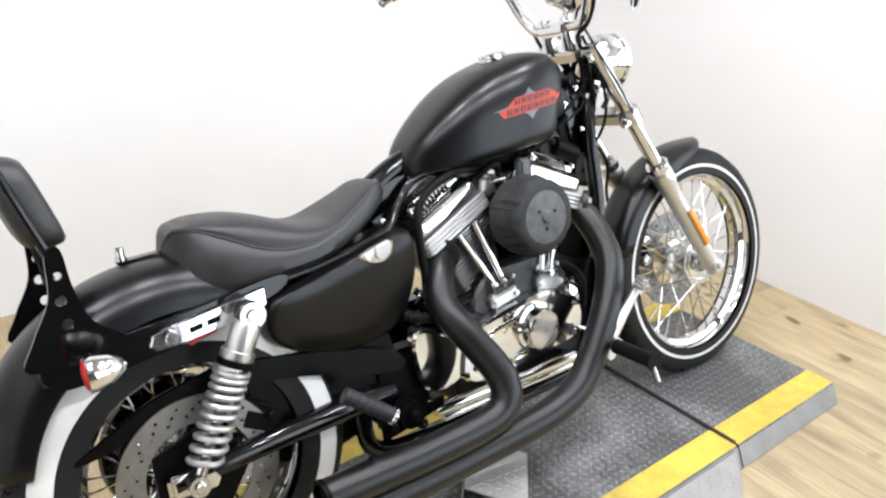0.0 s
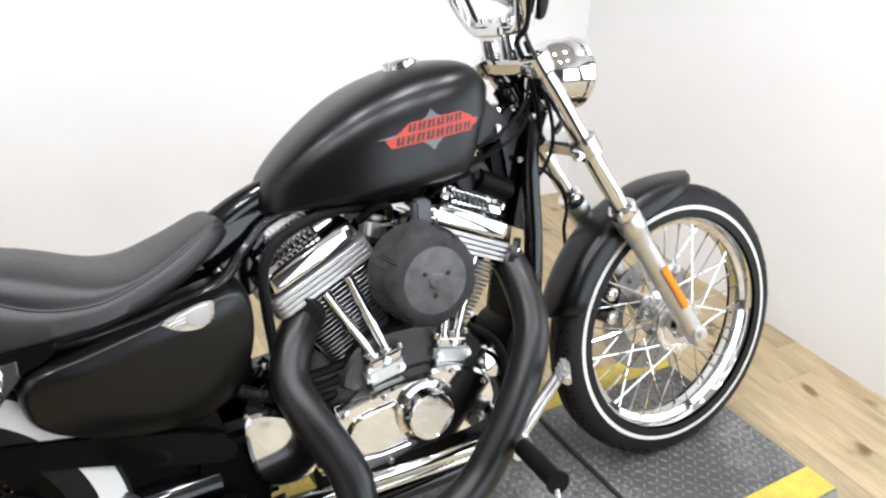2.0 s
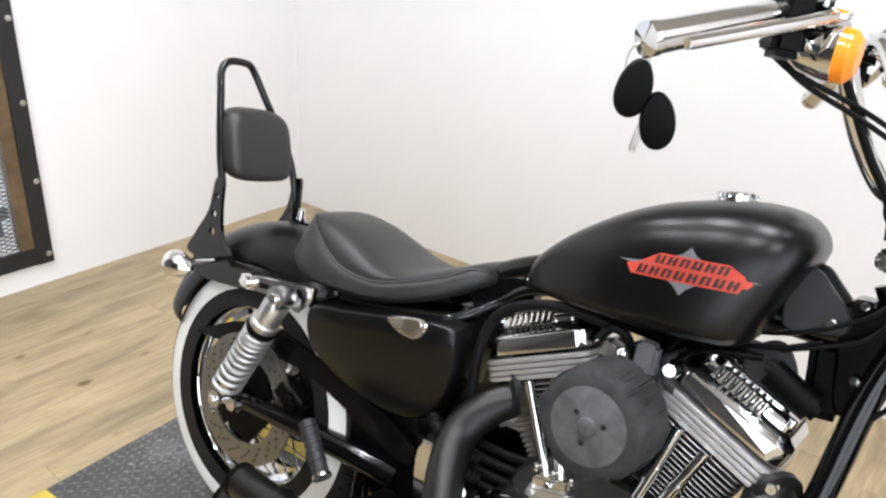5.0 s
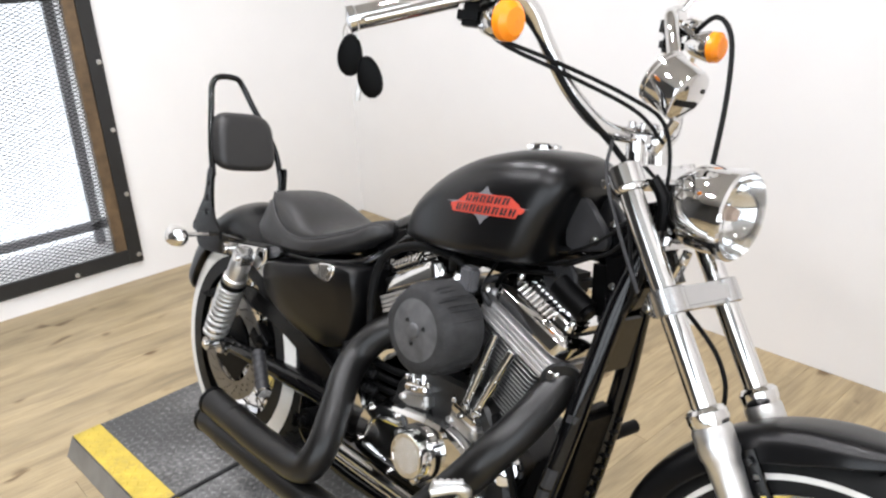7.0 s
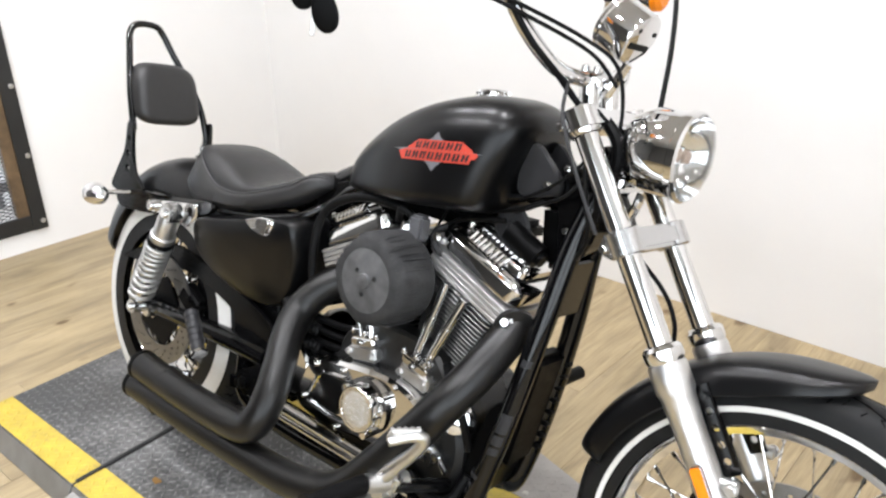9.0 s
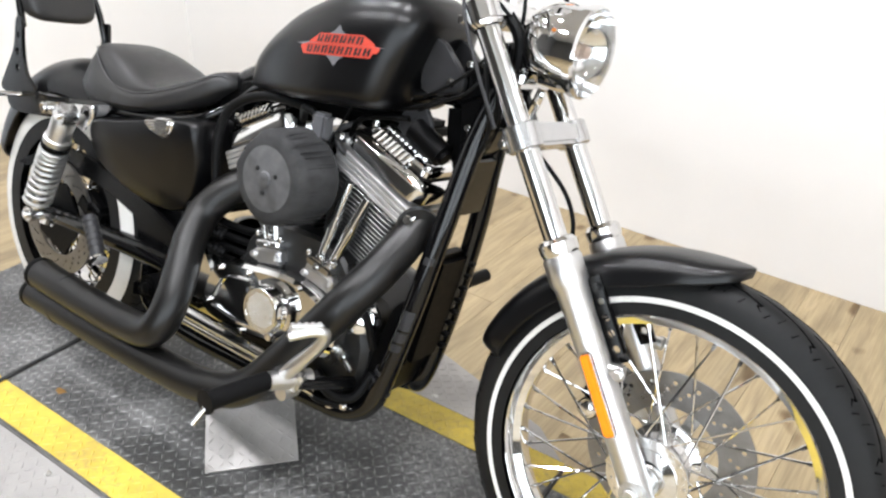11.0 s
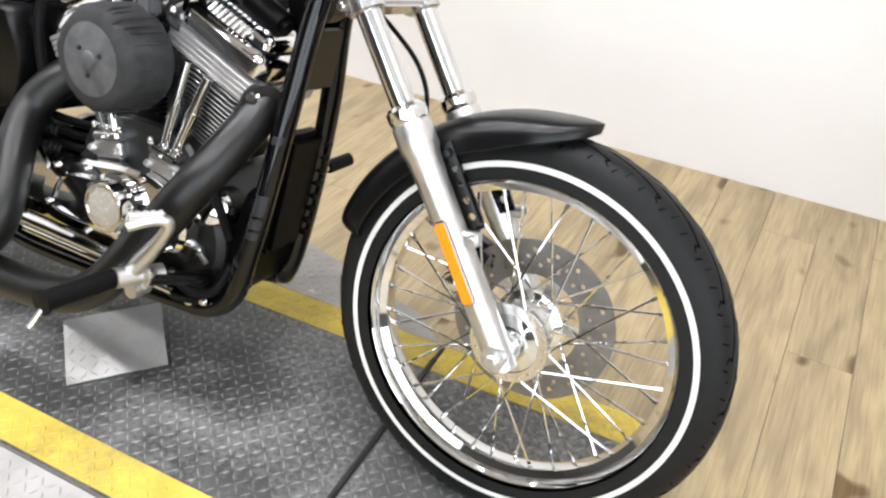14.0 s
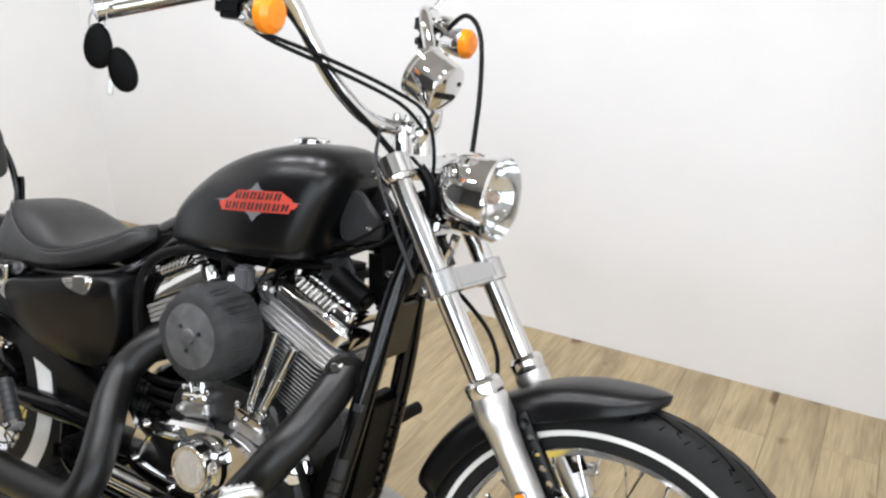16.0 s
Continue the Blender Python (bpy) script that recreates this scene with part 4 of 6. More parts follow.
def seat_ring(row, n=16):
    """Skirt up to the seam, a shallow groove there, and the cushion over it."""
    x, crown, seam, ws, wk, foot = row
    half = [(wk * 0.9, foot), (wk, foot + 0.3 * (seam - foot)), (wk * 0.4 + ws * 0.6 + 0.003, foot + 0.72 * (seam - foot)), (ws + 0.002, seam - 0.004), (ws - 0.002, seam - 0.001), (ws - 0.003, seam + 0.003)]
    for k in range(1, n + 1):
        a = math.pi / 2 * k / n
        half.append(((ws - 0.003) * math.cos(a) ** 0.72, seam + 0.003 + max(0.001, crown - seam - 0.003) * math.sin(a) ** 0.85))
    right = [Vector((x, -y, z)) for y, z in half]
    return right + [Vector((x, y, z)) for y, z in reversed(half[:-1])]


rows = list(zip(*[[p.x for p in spline([(r[k], 0, 0) for r in SEAT], 5)] for k in range(6)]))
seat = part("seat", loft([seat_ring(r) for r in rows]), LEATHER, bike, "black vinyl solo seat", sharp=50)
for s in (-1, 1):
    part("seam", tube([Vector((x, s * (ws + 0.0005), seam)) for x, crown, seam, ws, wk, foot in rows[8:-4]], 0.0016, 6, 0), SEAM, seat, "stitched seam")
part("seat_bolt", bolt((0.477, -0.062, 0.69), (0, -1, 0), 0.0065, 0.008), CHROME, bike)
part("seat_tab", box(0.01, 0, 0.7215, 0.12, 0.03, 0.006, 0.002, rot=(0, -3, 0)), GLOSS, bike)
part("seat_thumbscrew", bolt((-0.04, 0, 0.722), (0, 0, 1), 0.008, 0.026), CHROME, bike)

# side cover
cover = plate_outline([(0.165, 0.607), (0.263, 0.634), (0.4, 0.665), (0.485, 0.679), (0.512, 0.662), (0.518, 0.59), (0.497, 0.518), (0.455, 0.468), (0.395, 0.449), (0.311, 0.455), (0.224, 0.484), (0.162, 0.532)], 6)


def puffed(outline, y0, depth, steps=6):
    c = sum((Vector((x, 0, z)) for x, z in outline), Vector()) / len(outline)
    rings = [[Vector((x, y0 + 0.05, z)) for x, z in outline]]
    for k in range(steps + 1):
        a = k / steps * math.pi / 2
        inset = 1 - 0.1 * (1 - math.cos(a))
        rings.append([Vector((c.x + (x - c.x) * inset, y0 - depth * math.sin(a), c.z + (z - c.z) * inset)) for x, z in outline])
    for q in (0.6, 0.3, 0.05):
        rings.append([Vector((c.x + (x - c.x) * 0.9 * q, y0 - depth - 0.004 * (1 - q), c.z + (z - c.z) * 0.9 * q)) for x, z in outline])
    return loft(rings)


def slant(geo):
    return [Vector((v[0], v[1] + 0.09 * (v[0] - 0.2) + 0.008 + 0.2 * max(0.0, 0.645 - v[2]), v[2])) for v in geo[0]], geo[1]


side = part("side_cover", slant(puffed(cover, -0.112, 0.058)), DENIM, bike, "matt black side cover", sharp=60)
badge = plate_outline([(0.365, 0.652), (0.395, 0.663), (0.43, 0.67), (0.447, 0.668), (0.449, 0.655), (0.44, 0.637), (0.425, 0.627), (0.40, 0.628), (0.378, 0.638)], 4)
b_ob = part("winged_badge", slant(slab(badge, -0.166, -0.176, 0.003)), CHROME, side, "chrome winged badge")
part("badge_shield", slant(slab(plate_outline([(0.405, 0.662), (0.434, 0.668), (0.442, 0.657), (0.432, 0.64), (0.418, 0.634), (0.404, 0.642)], 4), -0.176, -0.1795, 0.001)), SATIN, side)
for k in range(4):
    part("badge_feather", slant(rod((0.372 + 0.004 * k, -0.1765, 0.652 - 0.005 * k), (0.402, -0.1765, 0.659 - 0.006 * k), 0.0013, 6)), SATIN, side)
for k in range(9):
    a = -2.6 + 0.42 * k
    part("badge_pearl", slant(lathe([(0.0018, 0), (0.001, 0.0016)], 6, pose(0.424 + 0.022 * math.cos(a), -0.1762, 0.649 + 0.016 * math.sin(a), 90), True)), CHROME, side)
part("left_side_cover", mirror_y(slant(puffed(cover, -0.112, 0.058))), DENIM, bike)

# engine
CR = Vector((0.808, 0, 0.33))
case = part("crankcase", join(slab(plate_outline([(0.60, 0.36), (0.66, 0.45), (0.74, 0.475), (0.88, 0.475), (0.96, 0.43), (1.0, 0.35), (0.98, 0.25), (0.90, 0.2), (0.70, 0.19), (0.60, 0.24)], 6), -0.1, 0.1, 0.012)), GREY, bike, "dark grey cast engine crankcase")
part("lifter_deck", slab(plate_outline([(0.67, 0.43), (0.69, 0.505), (0.75, 0.53), (0.87, 0.53), (0.925, 0.5), (0.94, 0.43)], 4), -0.05, -0.103, 0.008), CASE, case, "grey cast lifter deck")
part("gear_cover", slab(plate_outline([(0.59, 0.34), (0.62, 0.41), (0.70, 0.435), (0.84, 0.45), (0.93, 0.42), (0.955, 0.37), (0.93, 0.32), (0.84, 0.305), (0.70, 0.29), (0.60, 0.30)], 6), -0.1, -0.148, 0.008), CHROME, case, "chrome gear cover")
pc = Vector((0.797, -0.15, 0.378))
part("timer_cover", lathe([(0.058, -0.004), (0.058, 0.006), (0.05, 0.008), (0.048, 0.012), (0.047, 0.028), (0.044, 0.032), (0.04, 0.032), (0.039, 0.0305), (0.001, 0.0305)], 40, at(pc)), CHROME, case, "round chrome timer cover")
pips = [rod(pc + Vector((0.0052 * i, -0.03, 0.0052 * j)), pc + Vector((0.0052 * i, -0.0325, 0.0052 * j)), 0.0021, 5) for i in range(-7, 8) for j in range(-7, 8) if i * i + j * j < 50]
part("timer_cover_texture", join(*pips), POLISHED, case, "knurled satin face")
for k in (40, 160, 280):
    q = radians(k)
    part("timer_lug", rod(pc + Vector((0.057 * math.cos(q), 0.0, 0.057 * math.sin(q))), pc + Vector((0.057 * math.cos(q), -0.013, 0.057 * math.sin(q))), 0.008, 14), CHROME, case)
part("cover_ridge", join(tube([(0.63, -0.15, 0.345), (0.66, -0.151, 0.395), (0.735, -0.151, 0.41)], 0.004, 8), tube([(0.63, -0.15, 0.325), (0.7, -0.151, 0.318), (0.76, -0.151, 0.322)], 0.004, 8)), CHROME, case)
for x, z in ((0.615, 0.33), (0.64, 0.41), (0.72, 0.425), (0.86, 0.44), (0.93, 0.4), (0.92, 0.33), (0.72, 0.30)):
    part("cover_screw", bolt((x, -0.148, z), (0, -1, 0), 0.0055, 0.008), CHROME, case)
part("nose_cover", lathe([(0.034, 0), (0.034, 0.022), (0.029, 0.032), (0.014, 0.037), (0.001, 0.038)], 24, aim((0.965, -0.075, 0.405), (1.0, -0.16, 0.425))), CHROME, case, "chrome oil filter cover")
for k in range(6):
    part("oil_cover_rib", moved(box(0.0335, 0, 0.016, 0.008, 0.012, 0.026, 0.002), aim((0.965, -0.075, 0.405), (1.0, -0.16, 0.425)) @ pose(0, 0, 0, 0, 0, 60 * k)), GREY, case)
part("cam_plug", join(rod((0.93, -0.1, 0.32), (0.93, -0.122, 0.32), 0.02, 24), bolt((0.93, -0.122, 0.32), (0, -1, 0), 0.008, 0.006)), GREY, case)



def block_rings(w, d, rows, rad, n=6):
    """A rounded block: rows of (height, inset)."""
    rings = []
    for z, k in rows:
        ring = []
        for cx, cy, a0 in ((1, 1, 0), (-1, 1, 90), (-1, -1, 180), (1, -1, 270)):
            for j in range(n + 1):
                a = radians(a0 + 90 * j / n)
                q = max(0.002, rad - k * 0.6)
                ring.append(Vector((cx * (w / 2 - k - q) + q * math.cos(a), cy * (d / 2 - k - q) + q * math.sin(a), z)))
        rings.append(ring)
    return loft(rings)


for s, ang, top in ((-1, -26, "rear"), (1, 22.5, "front")):
    m = Matrix.Translation(CR) @ pose(0, 0, 0, 0, ang, 0)
    barrel = part("cylinder", moved(lathe([(0.054, 0.12), (0.054, 0.35)], 32, None, True), m), PLASTIC, bike, "finned engine cylinder")
    for k in range(19):
        z = 0.165 + 0.0092 * k
        q = min(1.0, 0.74 + 0.017 * k)
        part("cooling_fin", block_rings(0.166 * q, 0.176 * q, ((-0.0016, 0.001), (0, 0), (0.0016, 0.001)), 0.016, 3), FIN, barrel, matrix=m @ Matrix.Translation((0, 0, z)))
    head = part("cylinder_head", moved(box(0, 0, 0.355, 0.14, 0.15, 0.05, 0.01), m), PLASTIC, bike, "black finned cylinder head")
    head_mesh = None
    for k in range(4):
        z = 0.344 + 0.0098 * k
        if head_mesh is None:
            ob = part("head_fin", block_rings(0.21, 0.188, ((-0.0039, 0.0012), (-0.003, 0), (0.003, 0), (0.0039, 0.0012)), 0.02, 4), HEAD, head, "bright machined head fin", matrix=m @ Matrix.Translation((0, 0, z)))
            head_mesh = ob.data
        else:
            ob = new("head_fin", head_mesh)
            ob.parent, ob.matrix_basis = head, m @ Matrix.Translation((0, 0, z))
    rock = part("rocker_box", moved(block_rings(0.2, 0.172, ((0.383, 0.004), (0.385, 0.0005), (0.388, 0), (0.412, 0.001), (0.414, 0.0025), (0.425, 0.016), (0.427, 0.02)), 0.028), m), CHROME, bike, "polished chrome rocker box")
    part("rocker_gasket", moved(block_rings(0.168, 0.14, ((0.4235, 0), (0.428, 0)), 0.024), m), PLASTIC, rock)
    part("rocker_cover", moved(block_rings(0.16, 0.13, ((0.427, 0.002), (0.429, 0), (0.44, 0.001), (0.445, 0.005), (0.447, 0.01)), 0.018), m), CHROME, rock, "chrome rocker cover")
    lid = part("rocker_lid", moved(block_rings(0.12, 0.1, ((0.445, 0), (0.452, 0.001), (0.455, 0.006)), 0.018), m), POLISHED, rock, "ridged satin rocker lid")
    for k in range(9):
        part("lid_ridge", moved(box(-0.044 + 0.011 * k, 0.0, 0.4555, 0.004, 0.07, 0.003, 0.001, 1), m), SATIN, lid)
    for k in range(8):
        part("cover_bead", moved(join(rod((-0.05 + 0.0115 * k, -0.064, 0.443), (-0.05 + 0.0115 * k, -0.078, 0.429), 0.0048, 10), rod((-0.05 + 0.0115 * k, -0.05, 0.448), (-0.05 + 0.0115 * k, -0.066, 0.444), 0.004, 8)), m), CHROME, rock)
    for bx in (-0.078, 0.078):
        part("rocker_bolt", moved(bolt((bx * 0.9, -0.058, 0.44), (0, 0, 1), 0.0065, 0.012), m), CHROME, rock)
    # pushrod tubes and lifter block
    for k in range(2):
        foot = Vector((CR.x + s * (0.055 + 0.026 * k), -0.108, 0.48))
        head_p = m @ Vector((-s * 0.035 + s * 0.05 * k, -0.096, 0.338))
        part("pushrod_tube", join(rod(foot, head_p, 0.0095, 16), rod(foot, foot + (head_p - foot) * 0.12, 0.0125, 16), rod(foot + (head_p - foot) * 0.45, foot + (head_p - foot) * 0.6, 0.0115, 16)), CHROME, bike, "chrome pushrod tube")
    part("lifter_block", join(box(CR.x + s * 0.07, -0.105, 0.462, 0.078, 0.04, 0.036, 0.008, 3, (0, s * 12, 0)), bolt((CR.x + s * 0.04, -0.125, 0.465), (0, -1, 0.3), 0.006, 0.008), bolt((CR.x + s * 0.1, -0.125, 0.458), (0, -1, 0.3), 0.006, 0.008)), ALU, bike, "polished lifter block")
    part("lifter_foot", box(CR.x + s * 0.066, -0.1, 0.428, 0.07, 0.035, 0.05, 0.008, 3, (0, s * 12, 0)), CASE, bike, "grey cast lifter foot")
    for bx in (0.038, 0.07, 0.102):
        part("lifter_bolt", bolt((CR.x + s * bx, -0.118, 0.5 - 0.07 * (bx - 0.07)), (0, -0.3, 1), 0.005, 0.01), CHROME, bike)
    part("lifter_cover", join(box(CR.x + s * 0.07, -0.112, 0.487, 0.066, 0.03, 0.018, 0.005, 3, (0, s * 12, 0)), bolt((CR.x + s * 0.07, -0.13, 0.487), (0, -1, 0.2), 0.005, 0.006)), CHROME, bike)
    part("exhaust_flange", join(lathe([(0.03, 0), (0.038, 0), (0.038, 0.012), (0.03, 0.012)], 24, aim((1.05, -0.075, 0.615), (1.1, -0.12, 0.6)) if s > 0 else aim((0.612, -0.075, 0.59), (0.57, -0.13, 0.58)), True)), GREY, bike)
part("manifold", join(tube([(0.74, 0.0, 0.6), (0.80, -0.02, 0.62), (0.88, 0.0, 0.6)], 0.03, 14), box(0.805, 0.02, 0.62, 0.09, 0.12, 0.1, 0.02)), GREY, bike)
part("head_bolt", bolt((1.045, -0.093, 0.628), (0.3, -1, 0), 0.009, 0.016), CHROME, bike)
part("sensor_plug", box(0.835, -0.115, 0.745, 0.034, 0.03, 0.05, 0.006), SENSOR, bike, "grey sensor plug")
# fittings and leads between the heads
part("intake_hose", tube([(0.735, -0.06, 0.735), (0.765, -0.09, 0.765), (0.79, -0.08, 0.75), (0.79, -0.05, 0.7)], 0.008, 10), RUBBER, bike, "black vacuum hose")
part("fuel_line", tube([(0.87, -0.05, 0.76), (0.852, -0.085, 0.742), (0.87, -0.1, 0.715), (0.885, -0.07, 0.69)], 0.006, 10), BRACKET, bike, "grey fuel line")
part("fuel_fitting", join(rod((0.775, -0.07, 0.725), (0.79, -0.095, 0.73), 0.008, 12), bolt((0.79, -0.095, 0.73), (0.5, -0.8, 0.2), 0.0075, 0.01)), CHROME, bike, "small chrome fitting")
part("fuel_fitting", bolt((0.868, -0.1, 0.735), (0.2, -1, 0.2), 0.007, 0.01), CHROME, bike, "small chrome fitting")
part("lead_connector", box(0.785, -0.072, 0.735, 0.006, 0.006, 0.012, 0.002, 1, (0, 20, 0)), YELLOW, bike, "yellow lead connector")
part("intake_casting", join(box(0.768, -0.05, 0.715, 0.05, 0.05, 0.05, 0.012, 3, (0, 15, 0)), box(0.85, -0.05, 0.712, 0.045, 0.05, 0.045, 0.012, 3, (0, -15, 0))), ALU, bike, "grey cast intake body")

# air cleaner with a fabric cover
ac = Vector((0.807, -0.126, 0.645))
air = part("air_cleaner", lathe([(0.03, -0.03), (0.07, -0.028), (0.086, -0.01), (0.089, 0.005), (0.087, 0.06), (0.083, 0.078), (0.074, 0.086), (0.06, 0.0865), (0.058, 0.084), (0.001, 0.085)], 72, at(ac)), FABRIC, bike, "round air cleaner in a dark mesh cover", sharp=50)
for v in air.data.vertices:
    q = math.atan2(v.co.z - ac.z, v.co.x - ac.x)
    g = 1 + (0.03 * math.cos(4 * q) + 0.022 * math.sin(5 * q + 40 * v.co.y) + 0.014 * math.sin(11 * q - 90 * v.co.y) + 0.01 * math.sin(23 * q + 60 * v.co.y)) * (1 if abs(v.co.y - ac.y + 0.04) < 0.045 else 0)
    v.co.x, v.co.z = ac.x + (v.co.x - ac.x) * g, ac.z + (v.co.z - ac.z) * g
pleats = []
for i in range(72):
    a = 2 * math.pi * i / 72
    c, sn = math.cos(a), math.sin(a)
    if i % 3 == 1 or 20 < i < 28:
        continue
    sn += 0.02 * math.sin(3 * i)
    pleats.append(tube([ac + Vector((0.0885 * c, 0.0, 0.0885 * sn)), ac + Vector((0.0885 * c, -0.03, 0.0885 * sn)), ac + Vector((0.0865 * c, -0.062, 0.0865 * sn)), ac + Vector((0.077 * c, -0.083, 0.077 * sn))], 0.0016, 5, 0))
tagged(part("pleat", join(*pleats), FABRIC, air), kind="stuff")
part("air_cleaner_plate", lathe([(0.066, 0.0815), (0.063, 0.086), (0.045, 0.088), (0.03, 0.0885), (0.015, 0.089), (0.013, 0.093), (0.009, 0.094), (0.001, 0.094)], 48, at(ac)), FABRIC2, air, "grey centre plate")
for a in (0.4, 2.5, 4.6):
    part("plate_screw", bolt(ac + Vector((0.026 * math.cos(a), -0.088, 0.026 * math.sin(a))), (0, -1, 0), 0.0035, 0.004), GREY, air)

# exhausts
def pipe(pts, r=0.0345):
    ob = part("exhaust_pipe", tube(pts, r, 28, 8), EXHAUST, bike, "matt black exhaust pipe")
    return ob


p1 = pipe([(1.045, -0.06, 0.612), (1.045, -0.1, 0.578), (1.035, -0.15, 0.532), (1.016, -0.188, 0.486), (0.982, -0.212, 0.428), (0.942, -0.227, 0.37), (0.9, -0.235, 0.315), (0.86, -0.24, 0.268), (0.81, -0.246, 0.234), (0.745, -0.25, 0.216), (0.65, -0.25, 0.204), (0.40, -0.248, 0.194), (0.13, -0.243, 0.188)])
p2 = pipe([(0.61, -0.065, 0.575), (0.58, -0.095, 0.548), (0.556, -0.13, 0.5), (0.568, -0.17, 0.45), (0.592, -0.205, 0.398), (0.611, -0.238, 0.345), (0.608, -0.257, 0.302), (0.58, -0.262, 0.272), (0.52, -0.262, 0.259), (0.40, -0.26, 0.253), (0.28, -0.257, 0.252), (0.17, -0.254, 0.252)])
for ob, x, y, z in ((p1, 0.1305, -0.243, 0.188), (p2, 0.1705, -0.254, 0.252)):
    part("pipe_mouth", lathe([(0.034, 0.0), (0.0365, -0.002), (0.0365, -0.012), (0.029, -0.012), (0.029, 0.06), (0.001, 0.06)], 28, pose(x, y, z, 0, 90)), PLASTIC, ob)
    part("heat_shield_clamp", lathe([(0.0346, 0), (0.037, 0.001), (0.037, 0.011), (0.0346, 0.012)], 28, pose(x + 0.1, y, z, 0, 90)), EXHAUST, ob)

# frame
for s in (-1, 1):
    w = 1.0 if s < 0 else 0.58
    part("down_tube", tube([(1.14, s * 0.03, 0.87), (1.12, s * 0.05 * w, 0.77), (1.105, s * 0.075 * w, 0.62), (1.08, s * 0.09 * w, 0.45), (1.055, s * 0.098 * w, 0.325), (1.034, s * 0.1 * w, 0.258), (0.985, s * 0.102, 0.218), (0.90, s * 0.104, 0.206), (0.70, s * 0.106, 0.2), (0.50, s * 0.106, 0.198), (0.36, s * 0.1, 0.22), (0.34, s * 0.095, 0.32)], 0.0195, 16), GLOSS, bike, "gloss black frame tube")
    part("rear_frame_rail", tube([(1.06, s * 0.02, 0.87), (0.95, s * 0.03, 0.825), (0.62, s * 0.04, 0.775), (0.53, s * 0.05, 0.722), (0.46, s * 0.09, 0.675), (0.30, s * 0.105, 0.645), (0.16, s * 0.115, 0.635), (0.02, s * 0.118, 0.615)], 0.0105, 14), GLOSS, bike)
    strut = part("fender_strut", slab(plate_outline([(0.205, 0.655), (0.20, 0.625), (0.05, 0.585), (-0.16, 0.555), (-0.22, 0.57), (-0.21, 0.615), (-0.09, 0.622), (0.05, 0.635)], 4), s * 0.118, s * 0.135, 0.004), GLOSS, bike, "gloss black fender strut")
    part("strut_cover", slab([(0.166, 0.64), (0.166, 0.612), (0.135, 0.578), (0.112, 0.582), (0.09, 0.592), (0.0, 0.582), (-0.044, 0.58), (-0.052, 0.59), (-0.045, 0.608), (0.04, 0.623)], s * 0.135, s * 0.144, 0.003), CHROME, strut, "chrome strut cover")
    part("strut_slot", join(*[slab([(x, 0.592 + 0.14 * x), (x + 0.024, 0.5955 + 0.14 * x), (x + 0.024, 0.606 + 0.14 * x), (x, 0.6025 + 0.14 * x)], s * 0.1442, s * 0.1456, 0.0004) for x in (0.018, 0.05)]), PLASTIC, strut)
    part("strut_bolt", bolt((-0.016, s * 0.144, 0.598), (0, s, 0), 0.013, 0.016), CHROME, strut)
    part("side_reflector", box(0.045, s * 0.1205, 0.578, 0.055, 0.004, 0.012, 0.002, 2, (0, -14, 0)), RED, strut, "red side reflector")
    # swingarm
    arm = part("swingarm", tube([(0.42, s * 0.09, 0.33), (0.30, s * 0.105, 0.335), (0.10, s * 0.125, 0.335), (-0.06, s * 0.128, 0.325)], [0.028, 0.026, 0.022, 0.02], 14), GLOSS, bike, "gloss black swingarm")
    part("axle_adjuster", join(box(-0.03, s * 0.135, 0.323, 0.085, 0.02, 0.045, 0.008), lathe([(0.001, 0.02), (0.016, 0.02), (0.018, 0.0)], 6, at((0, s * 0.14, 0.323)) if s < 0 else Matrix.Translation((0, s * 0.14, 0.323)) @ pose(0, 0, 0, -90))), CHROME, arm)
    # shock absorber
    T, B = Vector((0.117, s * 0.178, 0.609)), Vector((-0.028, s * 0.168, 0.33))
    ax = (T - B).normalized()
    way = aim(B, T)
    L = (T - B).length
    sh = part("shock_absorber", lathe([(0.011, 0.02), (0.011, L * 0.6), (0.02, L * 0.6), (0.02, L - 0.06)], 20, way), CHROME, bike, "chrome coil-over shock absorber")
    part("shock_cover", lathe([(0.03, L - 0.085), (0.031, L - 0.08), (0.031, L - 0.068), (0.026, L - 0.066), (0.027, L - 0.02), (0.02, L - 0.005)], 24, way, True), ALU, sh, "cast shock cover")
    part("spring_collar", lathe([(0.02, L - 0.095), (0.033, L - 0.095), (0.033, L - 0.083), (0.02, L - 0.083)], 24, way), PLASTIC, sh)
    coil = []
    turns = 10.5
    for i in range(int(turns * 16) + 1):
        t = i / (turns * 16)
        a = 2 * math.pi * turns * t
        h = 0.035 + (L - 0.135) * (1 - (1 - t) ** 1.35)
        coil.append(way @ Vector((0.0285 * math.cos(a), 0.0285 * math.sin(a), h)))
    part("spring", tube(coil, 0.0057, 8, 0), SPRING, sh, "satin coil spring")
    part("upper_eye", lathe([(0.012, -0.018), (0.024, -0.018), (0.026, -0.01), (0.026, 0.01), (0.024, 0.018), (0.012, 0.018)], 20, at(T)), SATIN, sh)
    part("lower_eye", lathe([(0.01, -0.016), (0.019, -0.016), (0.019, 0.016), (0.01, 0.016)], 20, at(B)), SATIN, sh)
    part("upper_bolt", bolt(T + Vector((0, s * 0.012, 0)), (0, s, 0), 0.012, 0.012), CHROME, sh)
    part("lower_bolt", bolt(B + Vector((0, s * 0.012, 0)), (0, s, 0), 0.01, 0.012), CHROME, sh)
